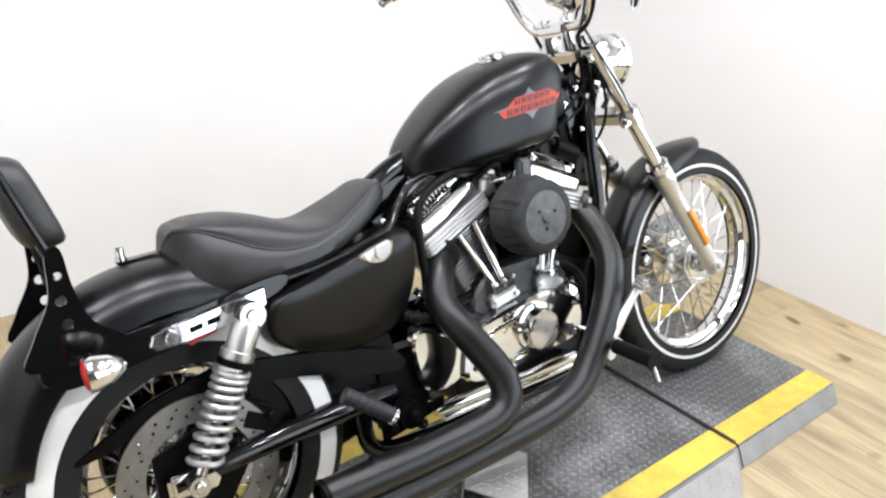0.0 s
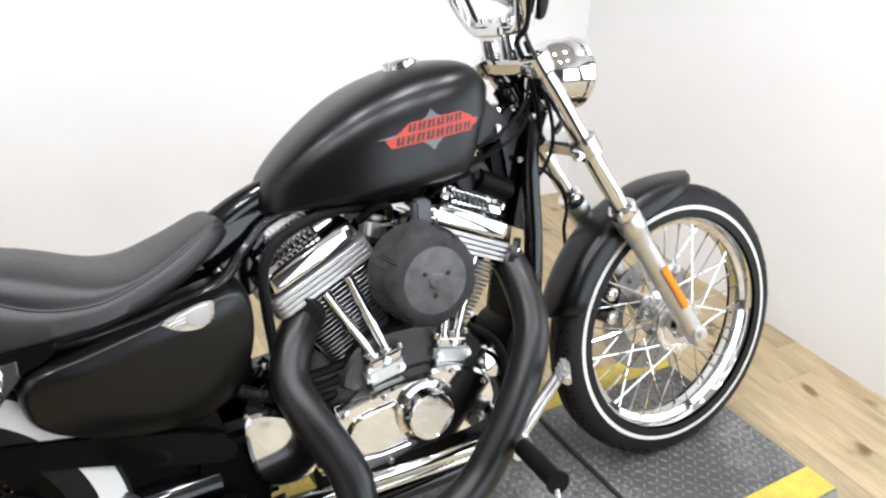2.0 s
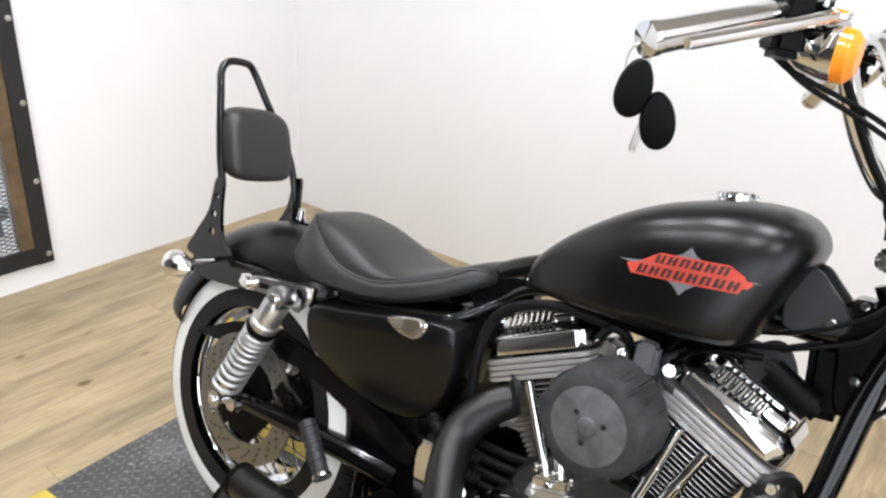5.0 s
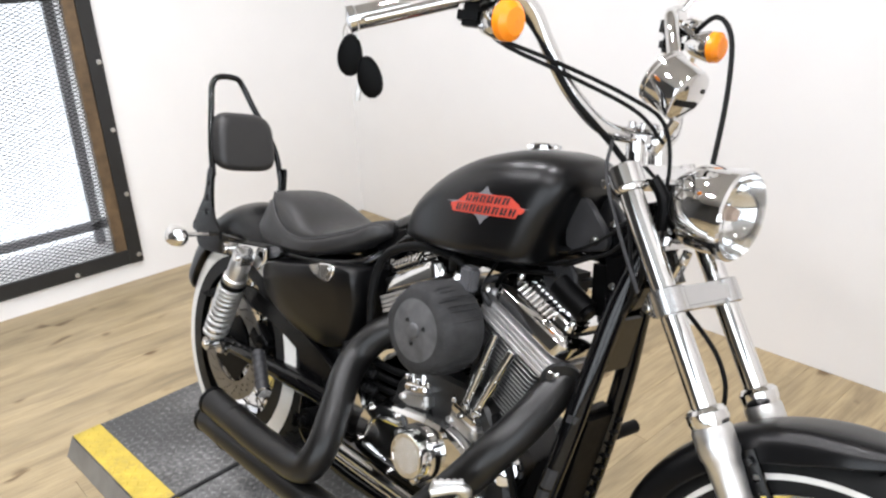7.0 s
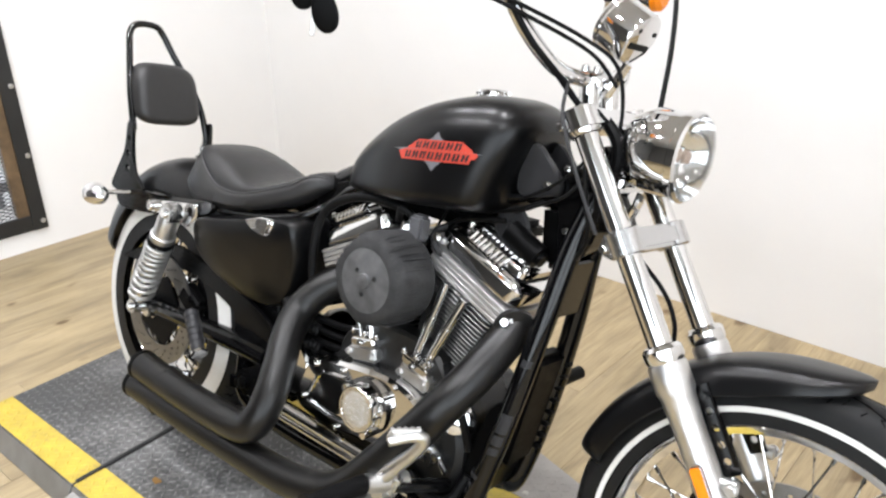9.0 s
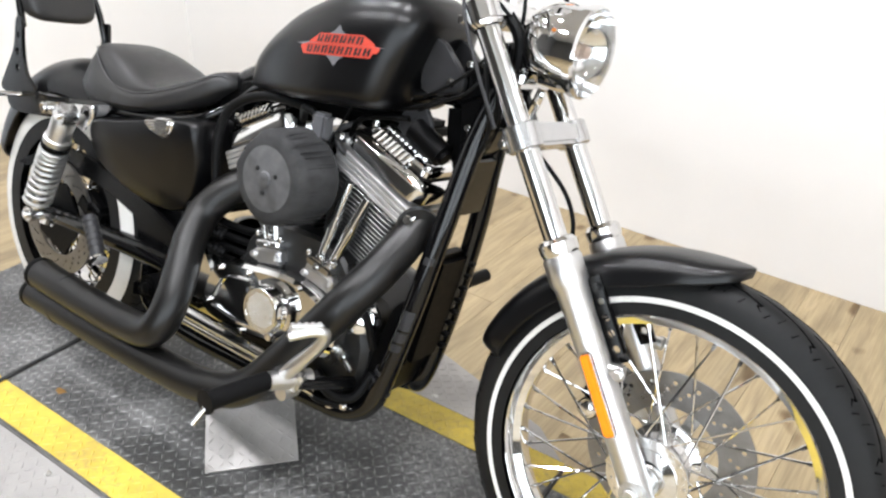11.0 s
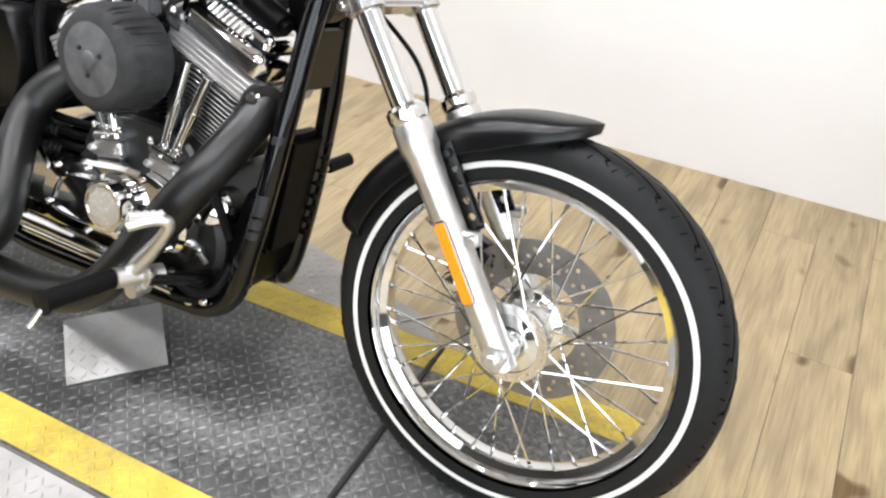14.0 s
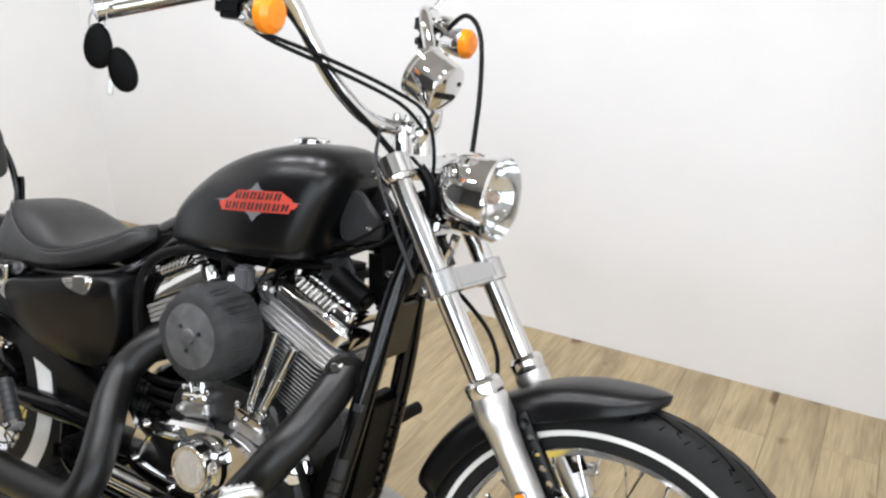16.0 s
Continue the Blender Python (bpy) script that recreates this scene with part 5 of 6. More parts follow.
    # rear turn signal
    st = part("signal_stalk", tube([(-0.145, s * 0.13, 0.605), (-0.16, s * 0.17, 0.602), (-0.165, s * 0.205, 0.6)], 0.006, 10), CHROME, bike)
    part("signal_body", lathe([(0.001, 0.05), (0.012, 0.045), (0.024, 0.025), (0.029, 0.0), (0.0285, -0.011), (0.025, -0.0115), (0.024, -0.0095)], 24, pose(-0.158, s * 0.226, 0.6, 0, 90)), CHROME, st, "chrome bullet signal housing")
    part("signal_lens", lathe([(0.024, -0.0095), (0.023, -0.013), (0.016, -0.0155), (0.001, -0.0165)], 24, pose(-0.158, s * 0.226, 0.6, 0, 90)), RED, st, "red signal lens")

part("engine_mount_block", join(box(0.45, -0.06, 0.33, 0.15, 0.08, 0.16, 0.02, 3), box(0.42, -0.1, 0.27, 0.08, 0.05, 0.05, 0.012, 3)), PLASTIC, bike)
part("transmission_cover", slab(plate_outline([(0.48, 0.45), (0.56, 0.425), (0.60, 0.37), (0.58, 0.31), (0.50, 0.31), (0.475, 0.37)], 4), -0.1, -0.13, 0.006), CHROME, bike, "chrome sprocket cover")
part("brake_master_cylinder", join(rod((0.43, -0.12, 0.29), (0.43, -0.16, 0.29), 0.03, 24), bolt((0.43, -0.16, 0.29), (0, -1, 0), 0.014, 0.012), bolt((0.39, -0.14, 0.27), (0, -1, 0), 0.01, 0.012), bolt((0.46, -0.14, 0.255), (0, -1, 0), 0.01, 0.012)), PLASTIC, bike)
part("exhaust_bracket", slab([(0.36, 0.25), (0.52, 0.28), (0.52, 0.30), (0.36, 0.28)], -0.14, -0.15, 0.002), GLOSS, bike)
part("primary_rail", join(rod((0.50, -0.135, 0.268), (0.92, -0.135, 0.262), 0.015, 16), rod((0.52, -0.13, 0.24), (0.92, -0.13, 0.238), 0.009, 14)), CHROME, bike, "chrome brake linkage rod")
part("frame_backbone", tube([(0.40, 0, 0.70), (0.48, 0, 0.745), (0.55, 0, 0.785), (0.64, 0, 0.82)], [0.03, 0.03, 0.028, 0.028], 16), GLOSS, bike, "gloss black frame backbone")
part("backbone_gusset", slab(plate_outline([(0.45, 0.74), (0.57, 0.78), (0.57, 0.72), (0.55, 0.64), (0.50, 0.63), (0.47, 0.68)], 4), -0.03, 0.03, 0.006), GLOSS, bike)
part("engine_hose", tube([(0.75, -0.06, 0.76), (0.66, -0.085, 0.765), (0.58, -0.09, 0.735), (0.545, -0.095, 0.69), (0.54, -0.1, 0.62), (0.545, -0.095, 0.54), (0.54, -0.085, 0.47)], 0.0095, 12), RUBBER, bike, "black breather hose")
for k, z in enumerate((0.50, 0.475, 0.45, 0.425)):
    part("oil_line", tube([(0.52, -0.085, z + 0.03), (0.56, -0.1, z - 0.01), (0.63, -0.09, z - 0.02), (0.69, -0.08, z - 0.015)], 0.0085, 10), PLASTIC, bike)
for k, (dx, dz) in enumerate(((0.0, 0.0), (0.008, -0.036), (0.012, -0.07))):
    run = [(0.475 + dx, -0.1, 0.49 + dz), (0.51 + dx, -0.115, 0.475 + dz), (0.555 + dx, -0.112, 0.462 + dz), (0.59 + dx, -0.1, 0.455 + dz)]
    path = spline(run, 8)
    part("corrugated_hose", tube(path, [0.0135 if q % 2 else 0.0115 for q in range(len(path))], 12, 0), RUBBER, bike, "black corrugated hose")
part("oil_line_clamp", join(*[bolt((0.525 + 0.012 * k, -0.097, 0.52 - 0.022 * k), (0.2, -1, 0.2), 0.006, 0.008) for k in range(4)]), CHROME, bike)
part("wiring", join(tube([(0.98, -0.05, 0.79), (0.90, -0.075, 0.775), (0.86, -0.06, 0.74), (0.85, -0.05, 0.70)], 0.005, 8), tube([(0.87, -0.08, 0.79), (0.84, -0.075, 0.74), (0.82, -0.07, 0.71)], 0.003, 6), tube([(1.05, -0.05, 0.84), (1.0, -0.06, 0.815), (0.95, -0.06, 0.80)], 0.004, 8)), PLASTIC, bike)
part("battery_box", box(0.36, 0, 0.55, 0.3, 0.18, 0.17, 0.02), PLASTIC, bike)
part("belt_guard", slab(plate_outline([(-0.205, 0.414), (-0.14, 0.45), (-0.072, 0.482), (0.02, 0.503), (0.094, 0.506), (0.252, 0.478), (0.435, 0.424), (0.435, 0.375), (0.207, 0.44), (0.06, 0.452), (-0.1, 0.425)], 4), -0.1, -0.112, 0.003), GUARD, bike, "black lower guard")
part("inner_fender", slab(plate_outline([(0.1, 0.6), (0.28, 0.6), (0.42, 0.5), (0.44, 0.34), (0.3, 0.3), (0.2, 0.31), (0.12, 0.42)], 4), -0.086, -0.092, 0.002), GUARD, bike, "black inner fender panel")
part("rear_mudguard", slab(plate_outline([(0.12, 0.36), (0.2, 0.42), (0.4, 0.41), (0.43, 0.36), (0.36, 0.25), (0.16, 0.25)], 4), -0.07, 0.07, 0.01), PLASTIC, bike)
part("rear_caliper", join(box(0.12, -0.1, 0.38, 0.09, 0.045, 0.06, 0.014, 3, (0, 30, 0)), bolt((0.14, -0.125, 0.39), (0, -1, 0), 0.009, 0.01)), PLASTIC, bike)
# passenger peg
pr = part("passenger_peg", join(rod((0.262, -0.2, 0.408), (0.343, -0.228, 0.345), 0.016, 16), *[lathe([(0.016, 0), (0.0175, 0.001), (0.0175, 0.004), (0.016, 0.005)], 16, aim(Vector((0.262, -0.2, 0.408)) + Vector((0.081, -0.028, -0.063)) * (0.1 + 0.16 * k), (0.343, -0.228, 0.345))) for k in range(5)]), BRACKET, bike, "folded grey rubber passenger peg")
part("peg_end", lathe([(0.017, 0), (0.019, 0.002), (0.019, 0.008), (0.001, 0.009)], 16, aim((0.343, -0.228, 0.345), (0.424, -0.256, 0.282))), CHROME, pr)

# forward controls, right side with brake pedal, left side with shift peg
mount = part("footrest_bracket", join(tube([(0.985, -0.1, 0.3), (0.978, -0.14, 0.31), (0.966, -0.18, 0.318), (0.955, -0.215, 0.324)], [0.014, 0.013, 0.013, 0.013], 14)), GLOSS, bike, "black forward footrest bracket")
part("footrest_clevis", join(rod((0.955, -0.185, 0.325), (0.928, -0.262, 0.331), 0.0175, 18), box(0.945, -0.215, 0.328, 0.04, 0.03, 0.042, 0.008, 3, (0, 10, 15)), rod((0.935, -0.2, 0.30), (0.935, -0.235, 0.30), 0.014, 14)), ALU, mount, "polished footrest clevis")
part("footrest", rod((0.925, -0.262, 0.33), (0.912, -0.385, 0.325), 0.0175, 20), RUBBER, mount, "black rubber footrest")
part("footrest_end", lathe([(0.0175, 0), (0.0215, 0.001), (0.0215, 0.006), (0.001, 0.0065)], 20, aim((0.9125, -0.38, 0.3252), (0.905, -0.46, 0.322))), RUBBER, mount)
part("feeler_pin", rod((0.912, -0.378, 0.318), (0.903, -0.4, 0.285), 0.0048, 12), CHROME, mount)
pedal = part("brake_pedal", join(tube([(0.94, -0.245, 0.326), (0.962, -0.248, 0.35), (0.985, -0.251, 0.376), (1.01, -0.255, 0.405), (1.03, -0.26, 0.432), (1.034, -0.266, 0.447), (1.023, -0.284, 0.449), (1.003, -0.316, 0.441)], [0.0165, 0.0155, 0.013, 0.0115, 0.0105, 0.01, 0.0085, 0.0075], 14), box(0.95, -0.247, 0.336, 0.045, 0.022, 0.03, 0.009, 3, (0, -50, 0))), ALU, bike, "polished aluminium brake pedal")
plate_m = Matrix.Translation((1.013, -0.289, 0.45)) @ pose(0, 0, 0, 0, 28, -30)
part("pedal_pad", moved(join(box(0, 0, 0, 0.009, 0.058, 0.034, 0.004, 3), *[box(-0.005, 0.0115 * i, 0.0095 * j, 0.006, 0.007, 0.006, 0.001, 1) for i in (-2, -1, 0, 1, 2) for j in (-1, 0, 1)]), plate_m), ALU, pedal, "ribbed pedal pad")
mount.matrix_basis = Matrix.Translation((0.004, -0.014, -0.014))
lm = part("shift_bracket", tube([(1.03, 0.08, 0.25), (1.025, 0.08, 0.34), (1.035, 0.065, 0.445)], [0.014, 0.012, 0.009], 12), GLOSS, bike)
part("shift_peg", rod((1.05, 0.142, 0.463), (1.06, 0.2, 0.472), 0.0135, 14), RUBBER, lm, "black rubber shift peg")
part("peg_stem", rod((1.035, 0.06, 0.445), (1.05, 0.145, 0.463), 0.008, 12), CHROME, lm, "chrome peg stem")
reg = part("voltage_regulator", box(1.07, -0.012, 0.452, 0.04, 0.1, 0.235, 0.012, 2, (0, 9, 0)), PLASTIC, bike, "black finned voltage regulator")
for k in range(8):
    part("regulator_fin", box(1.074 + 0.0045 * k, 0.042, 0.36 + 0.026 * k, 0.022, 0.018, 0.01, 0.003, 1, (0, 9, 0)), PLASTIC, reg)
part("front_mount", box(0.995, 0.0, 0.285, 0.045, 0.13, 0.05, 0.016, 3, (0, -35, 0)), PLASTIC, bike)
for lo, hi in ((0.56, 0.574), (0.43, 0.468), (0.405, 0.424), (0.385, 0.399)):
    rings = []
    for q in range(6):
        z = lo + (hi - lo) * q / 5
        c = Vector((float(np.interp(z, (0.325, 0.45, 0.62), (1.055, 1.08, 1.105))), float(np.interp(z, (0.325, 0.45, 0.62), (-0.098, -0.09, -0.075))), z))
        arc = [radians(-100 + 60 * v / 6) for v in range(7)]
        rings.append([c + Vector((r * math.cos(a), r * math.sin(a), 0)) for r, order in ((0.0206, arc), (0.0196, arc[::-1])) for a in order])
    part("tube_label", loft(rings), BRACKET, bike, "worn grey label on the frame tube")
part("oil_cooler_panel", box(1.122, -0.01, 0.7, 0.008, 0.1, 0.105, 0.003, 1, (0, 8, 0)), GLOSS, bike, "black panel between the frame tubes")
part("regulator_base", slab(plate_outline([(1.072, 0.46), (1.05, 0.33), (1.026, 0.262), (0.985, 0.226), (0.93, 0.222), (0.93, 0.25), (0.985, 0.3), (1.02, 0.4), (1.04, 0.46)], 4), -0.082, 0.052, 0.006), PLASTIC, bike, "black shield between the frame tubes")
part("lower_cowl", slab(plate_outline([(0.86, 0.214), (0.94, 0.214), (0.975, 0.235), (0.988, 0.28), (0.96, 0.3), (0.9, 0.3)], 4), -0.075, 0.09, 0.012), PLASTIC, bike, "black lower engine shield")
for k in range(3):
    part("tube_clamp", lathe([(0.0197, 0), (0.0212, 0.001), (0.0212, 0.009), (0.0197, 0.01)], 18, aim(Vector((1.052 - 0.0035 * k, -0.0965, 0.325 - 0.02 * k)), Vector((1.075, -0.09, 0.45)))), BRACKET, bike)
part("primary_case", slab(plate_outline([(0.36, 0.3), (0.42, 0.42), (0.56, 0.45), (0.75, 0.46), (0.93, 0.45), (1.0, 0.36), (0.98, 0.24), (0.86, 0.185), (0.6, 0.185), (0.42, 0.22)], 5), 0.06, 0.15, 0.02), GLOSS, bike, "gloss black primary cover")
part("ignition_cover", slab(plate_outline([(0.66, 0.47), (0.72, 0.6), (0.76, 0.72), (0.86, 0.72), (0.88, 0.6), (0.94, 0.47)], 4), 0.02, 0.09, 0.01), PLASTIC, bike)
part("coil_housing", box(0.82, 0.03, 0.765, 0.34, 0.1, 0.04, 0.012), PLASTIC, bike)
part("neck_cover", box(1.065, 0, 0.78, 0.06, 0.045, 0.12, 0.015, 3, (0, -8, 0)), PLASTIC, bike)
for pts, rr in (([(0.93, -0.09, 0.5), (0.97, -0.115, 0.47), (1.0, -0.11, 0.42), (1.01, -0.09, 0.36)], 0.008), ([(0.90, -0.11, 0.27), (0.95, -0.125, 0.25), (1.0, -0.115, 0.26), (1.02, -0.09, 0.31)], 0.01), ([(0.86, -0.105, 0.235), (0.92, -0.125, 0.225), (0.985, -0.12, 0.235)], 0.007)):
    part("crankcase_hose", tube(pts, rr, 10), RUBBER, bike)
part("oil_filter", rod((0.955, -0.03, 0.395), (0.972, -0.085, 0.405), 0.037, 28), PLASTIC, bike, "black oil filter canister")
part("pump_fitting", join(box(0.95, -0.108, 0.33, 0.038, 0.025, 0.024, 0.008, 3, (0, 25, 0)), rod((0.965, -0.11, 0.32), (0.985, -0.115, 0.308), 0.007, 12)), SATIN, bike, "chrome pump fitting")
for p in ((0.985, -0.12, 0.236), (0.95, -0.12, 0.224)):
    part("lower_frame_bolt", bolt(p, (0, -1, 0), 0.006, 0.008), CHROME, bike)


# headlight
hl = Vector((1.228, 0, 0.96))
hm = Matrix.Translation(hl) @ pose(0, 0, 0, 0, 92, 0)
lamp_ob = part("headlight", lathe([(0.001, -0.075), (0.03, -0.07), (0.055, -0.052), (0.069, -0.022), (0.071, 0.012), (0.071, 0.03), (0.0742, 0.032), (0.0742, 0.044), (0.07, 0.048), (0.0675, 0.044)], 48, hm), CHROME, bike, "chrome headlight shell")
part("reflector_bowl", lathe([(0.068, 0.043), (0.058, 0.02), (0.04, -0.01), (0.015, -0.022), (0.001, -0.023)], 40, hm), SILVER, lamp_ob)
part("bulb", lathe([(0.001, 0.025), (0.009, 0.022), (0.011, 0.01), (0.009, -0.02)], 16, hm), BULB, lamp_ob)
part("headlight_glass", lathe([(0.0695, 0.046), (0.066, 0.053), (0.05, 0.061), (0.025, 0.065), (0.001, 0.066)], 40, hm), GLASS, lamp_ob, "clear glass lens")
part("headlight_mount", join(box(1.17, 0, 0.90, 0.05, 0.12, 0.03, 0.008), tube([(1.20, -0.03, 0.84), (1.215, -0.04, 0.87), (1.22, -0.04, 0.89)], 0.008, 10)), CHROME, bike)
part("wiring_loom", join(tube([(1.12, -0.03, 1.0), (1.165, -0.045, 0.96), (1.165, -0.04, 0.9), (1.15, -0.035, 0.85)], 0.011, 10), tube([(1.10, 0.03, 1.0), (1.16, 0.04, 0.94), (1.15, 0.03, 0.86)], 0.011, 10)), PLASTIC, bike)

# handlebar
near = [(1.085, 0.0, 1.056), (1.083, -0.07, 1.055), (1.064, -0.12, 1.068), (1.034, -0.168, 1.115), (1.008, -0.205, 1.175), (0.994, -0.236, 1.222), (0.98, -0.268, 1.24), (0.955, -0.316, 1.235), (0.90, -0.408, 1.195)]
far = [(1.085, 0.07, 1.055), (1.072, 0.105, 1.09), (1.048, 0.125, 1.15), (1.02, 0.142, 1.21), (0.99, 0.165, 1.262), (0.965, 0.2, 1.286), (0.94, 0.255, 1.276), (0.885, 0.365, 1.225)]
part("handlebar", tube(near[::-1] + far, 0.0128, 18, 7), CHROME, bike, "tall chrome handlebar")
part("riser_clamp", join(box(1.085, 0, 1.052, 0.045, 0.1, 0.034, 0.01, 3), rod((1.095, -0.035, 1.0), (1.087, -0.035, 1.05), 0.017, 16), rod((1.095, 0.035, 1.0), (1.087, 0.035, 1.05), 0.017, 16), *[bolt((1.075 + 0.022 * i, 0.036 * j, 1.068), (0, 0, 1), 0.007, 0.01) for i in (0, 1) for j in (-1, 1)]), CHROME, bike)
for s in (-1, 1):
    g0, g1 = (Vector((0.937, -0.345, 1.222)), Vector((0.86, -0.477, 1.165))) if s < 0 else (Vector((0.918, 0.3, 1.258)), Vector((0.845, 0.43, 1.193)))
    part("grip", join(lathe([(0.016, 0), (0.0175, 0.004), (0.0175, (g1 - g0).length - 0.012), (0.019, (g1 - g0).length - 0.01), (0.019, (g1 - g0).length), (0.001, (g1 - g0).length + 0.003)], 24, aim(g0, g1))), CHROME, bike, "chrome sleeved grip")
    d = (g1 - g0).normalized()
    part("switch_housing", join(box(*(g0 - d * 0.03), 0.055, 0.05, 0.052, 0.014, 3, (0, 0, s * 54)), box(*(g0 - d * 0.03 - Vector((0, 0, 0.035))), 0.045, 0.04, 0.03, 0.008, 2, (0, 0, s * 54))), PLASTIC, bike, "black switch housing")
    part("lever_clamp", join(box(*(g0 - d * 0.075), 0.035, 0.04, 0.036, 0.01, 3, (0, 0, s * 54)), box(*(g0 - d * 0.04 + Vector((0.03, 0, 0.005))), 0.06, 0.035, 0.022, 0.008, 3, (0, 0, s * 54))), CHROME, bike)
    part("hand_lever", tube([g0 - d * 0.05 + Vector((0.04, 0, 0.0)), g0 + d * 0.02 + Vector((0.045, s * 0.02, -0.004)), g1 + Vector((0.035, s * 0.02, -0.006)) - d * 0.02], [0.009, 0.007, 0.0065], 12), CHROME, bike, "chrome hand lever")
    # front signal
    sc = g0 - d * 0.055 + (Vector((0.035, -0.005, -0.045)) if s < 0 else Vector((0.085, -0.005, -0.045)))
    stalk = part("signal_stalk", tube([g0 - d * 0.06, (g0 - d * 0.06 + sc) / 2 + Vector((0.005, 0, -0.005)), sc], 0.006, 10), CHROME, bike)
    part("signal_body", lathe([(0.001, -0.05), (0.012, -0.046), (0.024, -0.028), (0.03, 0.0), (0.03, 0.008)], 24, Matrix.Translation(sc) @ pose(0, 0, 0, 0, 92, 0)), CHROME, stalk, "chrome bullet signal housing")
    part("signal_lens", lathe([(0.03, 0.008), (0.029, 0.02), (0.02, 0.028), (0.001, 0.03)], 24, Matrix.Translation(sc) @ pose(0, 0, 0, 0, 92, 0)), AMBER, stalk, "amber signal lens")
    # mirror on a stem
    if s > 0:
        part("mirror_stem", tube([g0 - d * 0.07, g0 - d * 0.07 + Vector((0.03, 0.02, 0.06)), g0 - d * 0.05 + Vector((0.02, 0.06, 0.13))], 0.005, 10), CHROME, bike)

# speedometer
sm = Matrix.Translation((1.126, -0.01, 1.14)) @ pose(0, 0, 0, 0, 118, 0) @ Matrix.Scale(0.88, 4)
sp = part("speedometer", lathe([(0.001, -0.043), (0.05, -0.042), (0.055, -0.037), (0.055, -0.03), (0.052, -0.028), (0.052, 0.026), (0.05, 0.032), (0.045, 0.0345), (0.001, 0.035)], 40, sm), CHROME, bike, "chrome speedometer housing")
for a in (-0.03, 0.03):
    part("speedometer_screw", moved(bolt((-0.018, a, 0.034), (0, 0, 1), 0.004, 0.003), sm), GREY, sp)
part("speedometer_slot", moved(box(0.012, 0.0, 0.035, 0.012, 0.075, 0.004, 0.001), sm), PLASTIC, sp)
part("speedometer_bracket", tube([(1.13, 0, 1.09), (1.115, 0, 1.06), (1.10, 0, 1.03)], 0.01, 10), CHROME, bike)

# cables
part("throttle_cable", join(tube([(0.93, -0.30, 1.2), (0.96, -0.27, 1.175), (1.03, -0.2, 1.15), (1.1, -0.1, 1.115), (1.13, -0.03, 1.08), (1.15, -0.02, 1.0), (1.14, -0.02, 0.92)], 0.0035, 8), tube([(0.935, -0.295, 1.195), (0.97, -0.26, 1.165), (1.04, -0.19, 1.135), (1.11, -0.09, 1.095), (1.135, -0.03, 1.05)], 0.0035, 8)), RUBBER, bike, "black throttle cables")
part("cable_boot", tube([(0.925, -0.305, 1.203), (0.95, -0.28, 1.183), (0.965, -0.262, 1.176)], 0.0075, 10), RUBBER, bike)
part("brake_hose", tube([(0.97, -0.262, 1.235), (1.0, -0.225, 1.19), (1.045, -0.175, 1.105), (1.075, -0.12, 1.055), (1.08, -0.08, 1.03), (1.11, -0.06, 0.99), (1.135, -0.055, 0.92), (1.15, -0.045, 0.84), (1.12, -0.02, 0.76)], 0.0055, 10), RUBBER, bike, "black brake hose")
part("clutch_cable", tube([(0.97, 0.27, 1.25), (1.03, 0.25, 1.29), (1.085, 0.22, 1.25), (1.12, 0.18, 1.14), (1.15, 0.12, 1.0), (1.17, 0.08, 0.9)], 0.005, 10), RUBBER, bike, "black clutch cable")
part("brake_line", tube([(1.16, 0.04, 0.8), (1.209, 0.05, 0.763), (1.258, 0.05, 0.723), (1.283, 0.052, 0.682), (1.289, 0.055, 0.645), (1.286, 0.062, 0.6), (1.305, 0.068, 0.53), (1.37, 0.07, 0.45)], 0.0042, 10), RUBBER, bike, "black front brake line")
part("side_cable", tube([(1.105, -0.07, 1.03), (1.125, -0.085, 0.96), (1.15, -0.09, 0.87), (1.155, -0.07, 0.80), (1.12, -0.05, 0.74)], 0.004, 8), RUBBER, bike)

# backrest


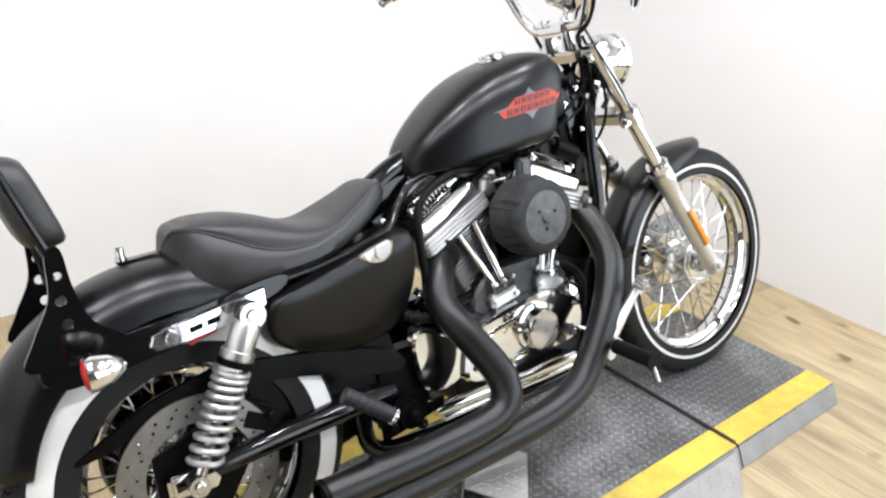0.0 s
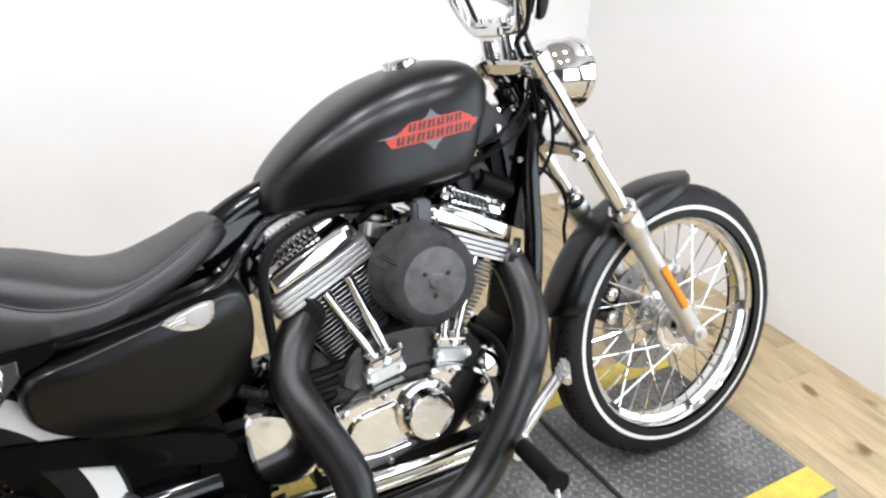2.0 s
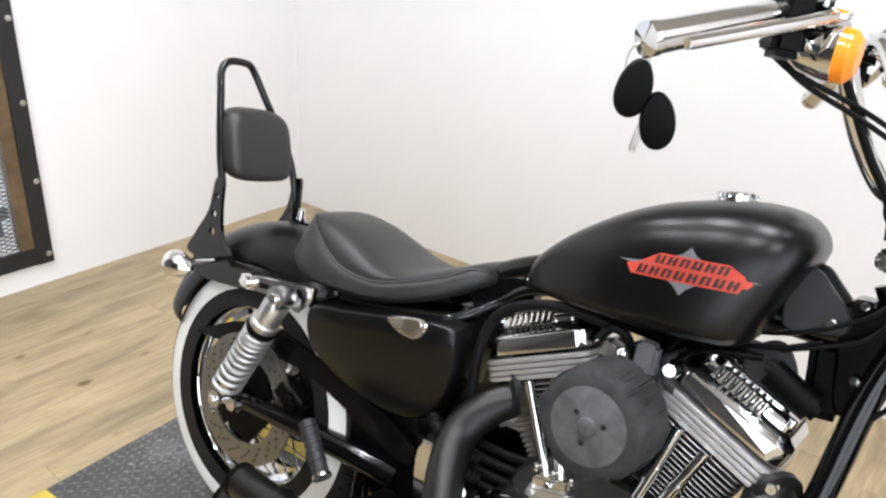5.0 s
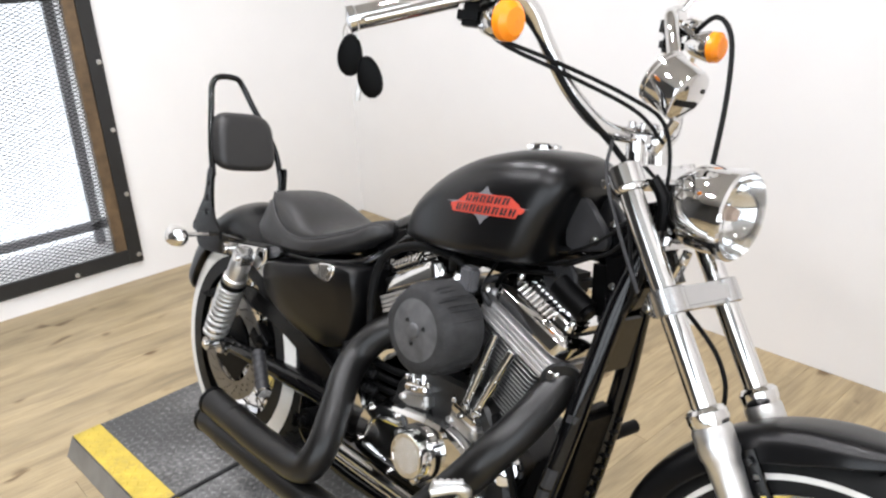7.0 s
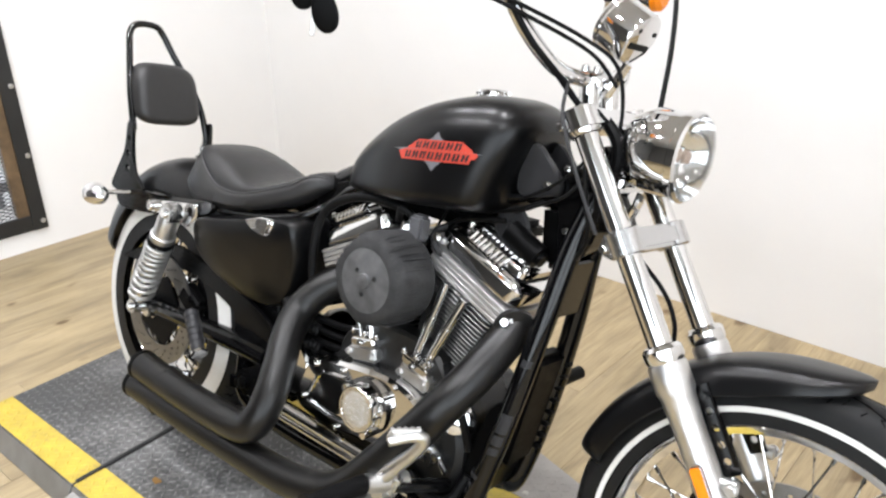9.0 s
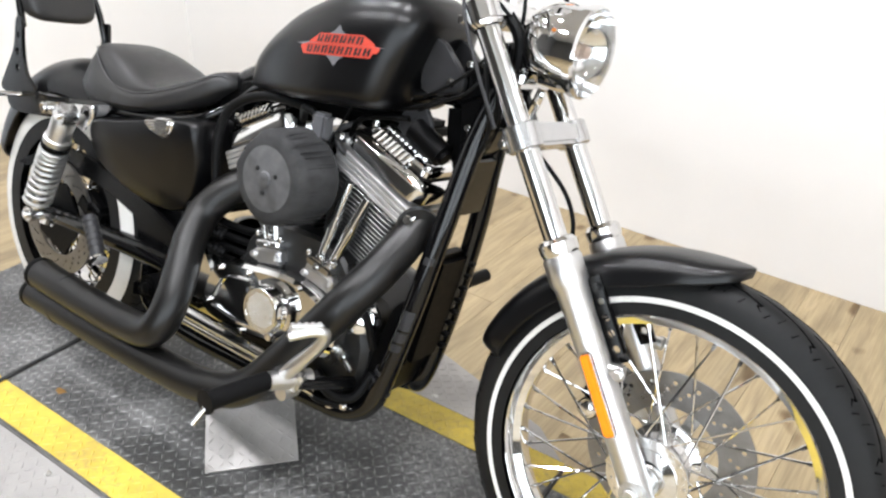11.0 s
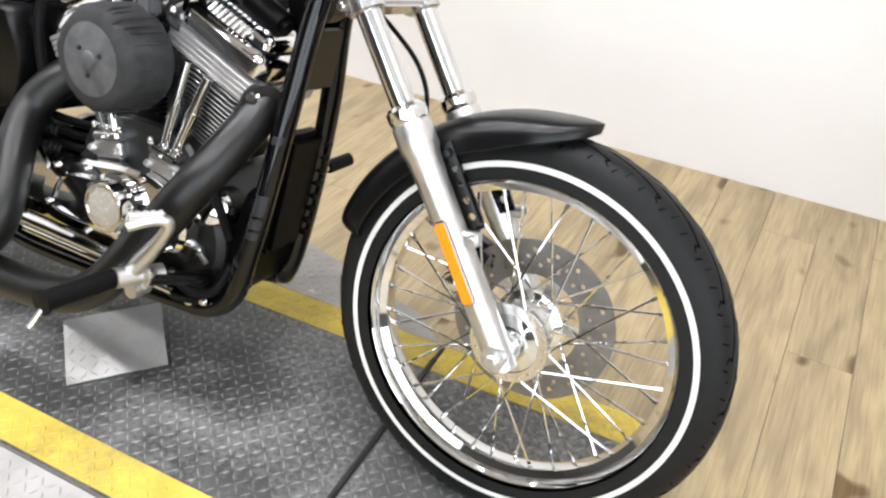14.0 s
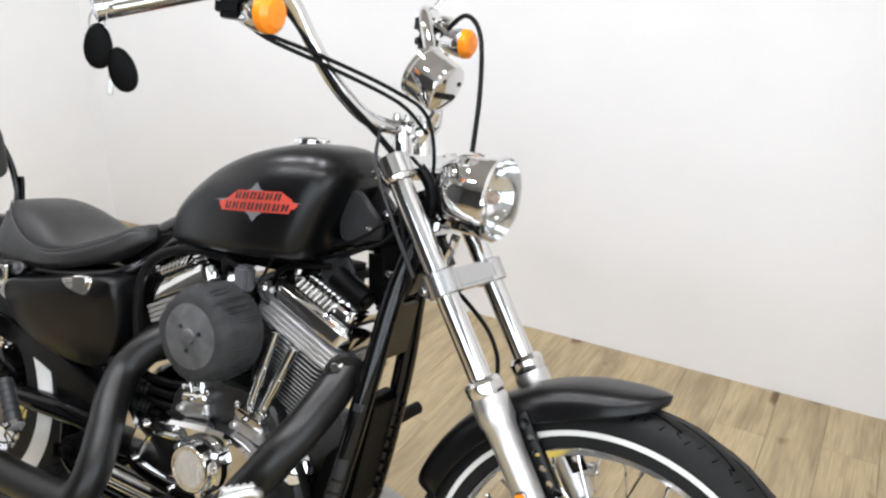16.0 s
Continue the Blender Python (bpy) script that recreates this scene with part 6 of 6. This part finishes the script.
SX, BX = -0.035, -0.012
for s in (-1, 1):
    y0 = -0.13 if s < 0 else 0.092
    part("sissy_bar_plate", holed_slab(plate_outline([(-0.235, 0.60), (-0.10, 0.60), (-0.085, 0.622), (-0.128, 0.66), (-0.146, 0.72), (-0.152, 0.785), (-0.168, 0.79), (-0.178, 0.775), (-0.186, 0.71), (-0.22, 0.65)], 4), ((-0.165, 0.745, 0.007), (-0.168, 0.705, 0.009), (-0.166, 0.665, 0.0095)), y0, y0 + s * 0.009), GLOSS, bike, "gloss black backrest side plate")
sissy = part("sissy_bar", tube([(-0.165, -0.127, 0.765), (-0.18 + BX, -0.102 + SX * 0.7, 0.85), (-0.215 + BX, -0.082 + SX, 0.965), (-0.232 + BX, -0.074 + SX, 1.012), (-0.236 + BX, -0.052 + SX, 1.034), (-0.236 + BX, 0.0 + SX, 1.034), (-0.232 + BX, 0.022 + SX, 1.012), (-0.215 + BX, 0.045 + SX, 0.965), (-0.18 + BX, 0.097 + SX * 0.7, 0.85), (-0.165, 0.088, 0.765), (-0.155, 0.095, 0.69)], 0.0085, 14, 7), GLOSS, bike, "gloss black sissy bar")
pad_rows = []
for k in range(9):
    a = -math.pi / 2 + math.pi * k / 8
    sc = 0.72 + 0.28 * max(0, math.cos(a)) ** 0.6
    ring = []
    for j in range(32):
        b = 2 * math.pi * j / 32
        c, sn = math.cos(b), math.sin(b)
        y = 0.096 * sc * math.copysign(abs(c) ** 0.5, c) * (1 + 0.06 * -sn)
        z = 0.079 * sc * math.copysign(abs(sn) ** 0.5, sn)
        ring.append(Vector((-0.172 + BX - 0.30 * z + 0.034 * math.sin(a), y * 0.95 + SX, 0.862 + z)))
    pad_rows.append(ring)
part("backrest_pad", loft(pad_rows), LEATHER, sissy, "black vinyl backrest pad", sharp=70)

# ---- loose things ----
keys = tagged(new("key_fob"), "black key fobs hanging from the throttle grip", "keys")
LB = bike.matrix_basis


hang = LB @ Vector((0.854, -0.47, 1.16))
part("key_ring", tube([hang + Vector((0.012 * math.cos(k), 0.004 * math.cos(k), -0.02 + 0.022 * math.sin(k))) for k in [q * math.pi / 6 for q in range(12)]], 0.0012, 6, 2, True), STEEL, keys)
for k, (dx, dy, dz, tilt) in enumerate(((0.0, -0.004, -0.047, 10), (0.026, 0.01, -0.079, -8))):
    fob = part("fob", moved(loft([[Vector((sc * 0.019 * math.cos(q), yy, sc * 0.031 * math.sin(q) * (1.0 + 0.12 * math.sin(q)))) for q in [j * math.pi / 12 for j in range(24)]] for yy, sc in ((-0.007, 0.7), (-0.0055, 0.92), (-0.002, 1), (0.002, 1), (0.0055, 0.92), (0.007, 0.7))]), Matrix.Translation(hang + Vector((dx, dy, dz))) @ pose(0, 0, 0, 0, tilt, 35)), PLASTIC, keys, "black plastic fob")
part("key_blade", moved(box(0, 0, 0, 0.008, 0.002, 0.05, 0.0008, 1), Matrix.Translation(hang + Vector((0.012, 0.0, -0.085))) @ pose(0, 0, 0, 0, 12, 35)), STEEL, keys)
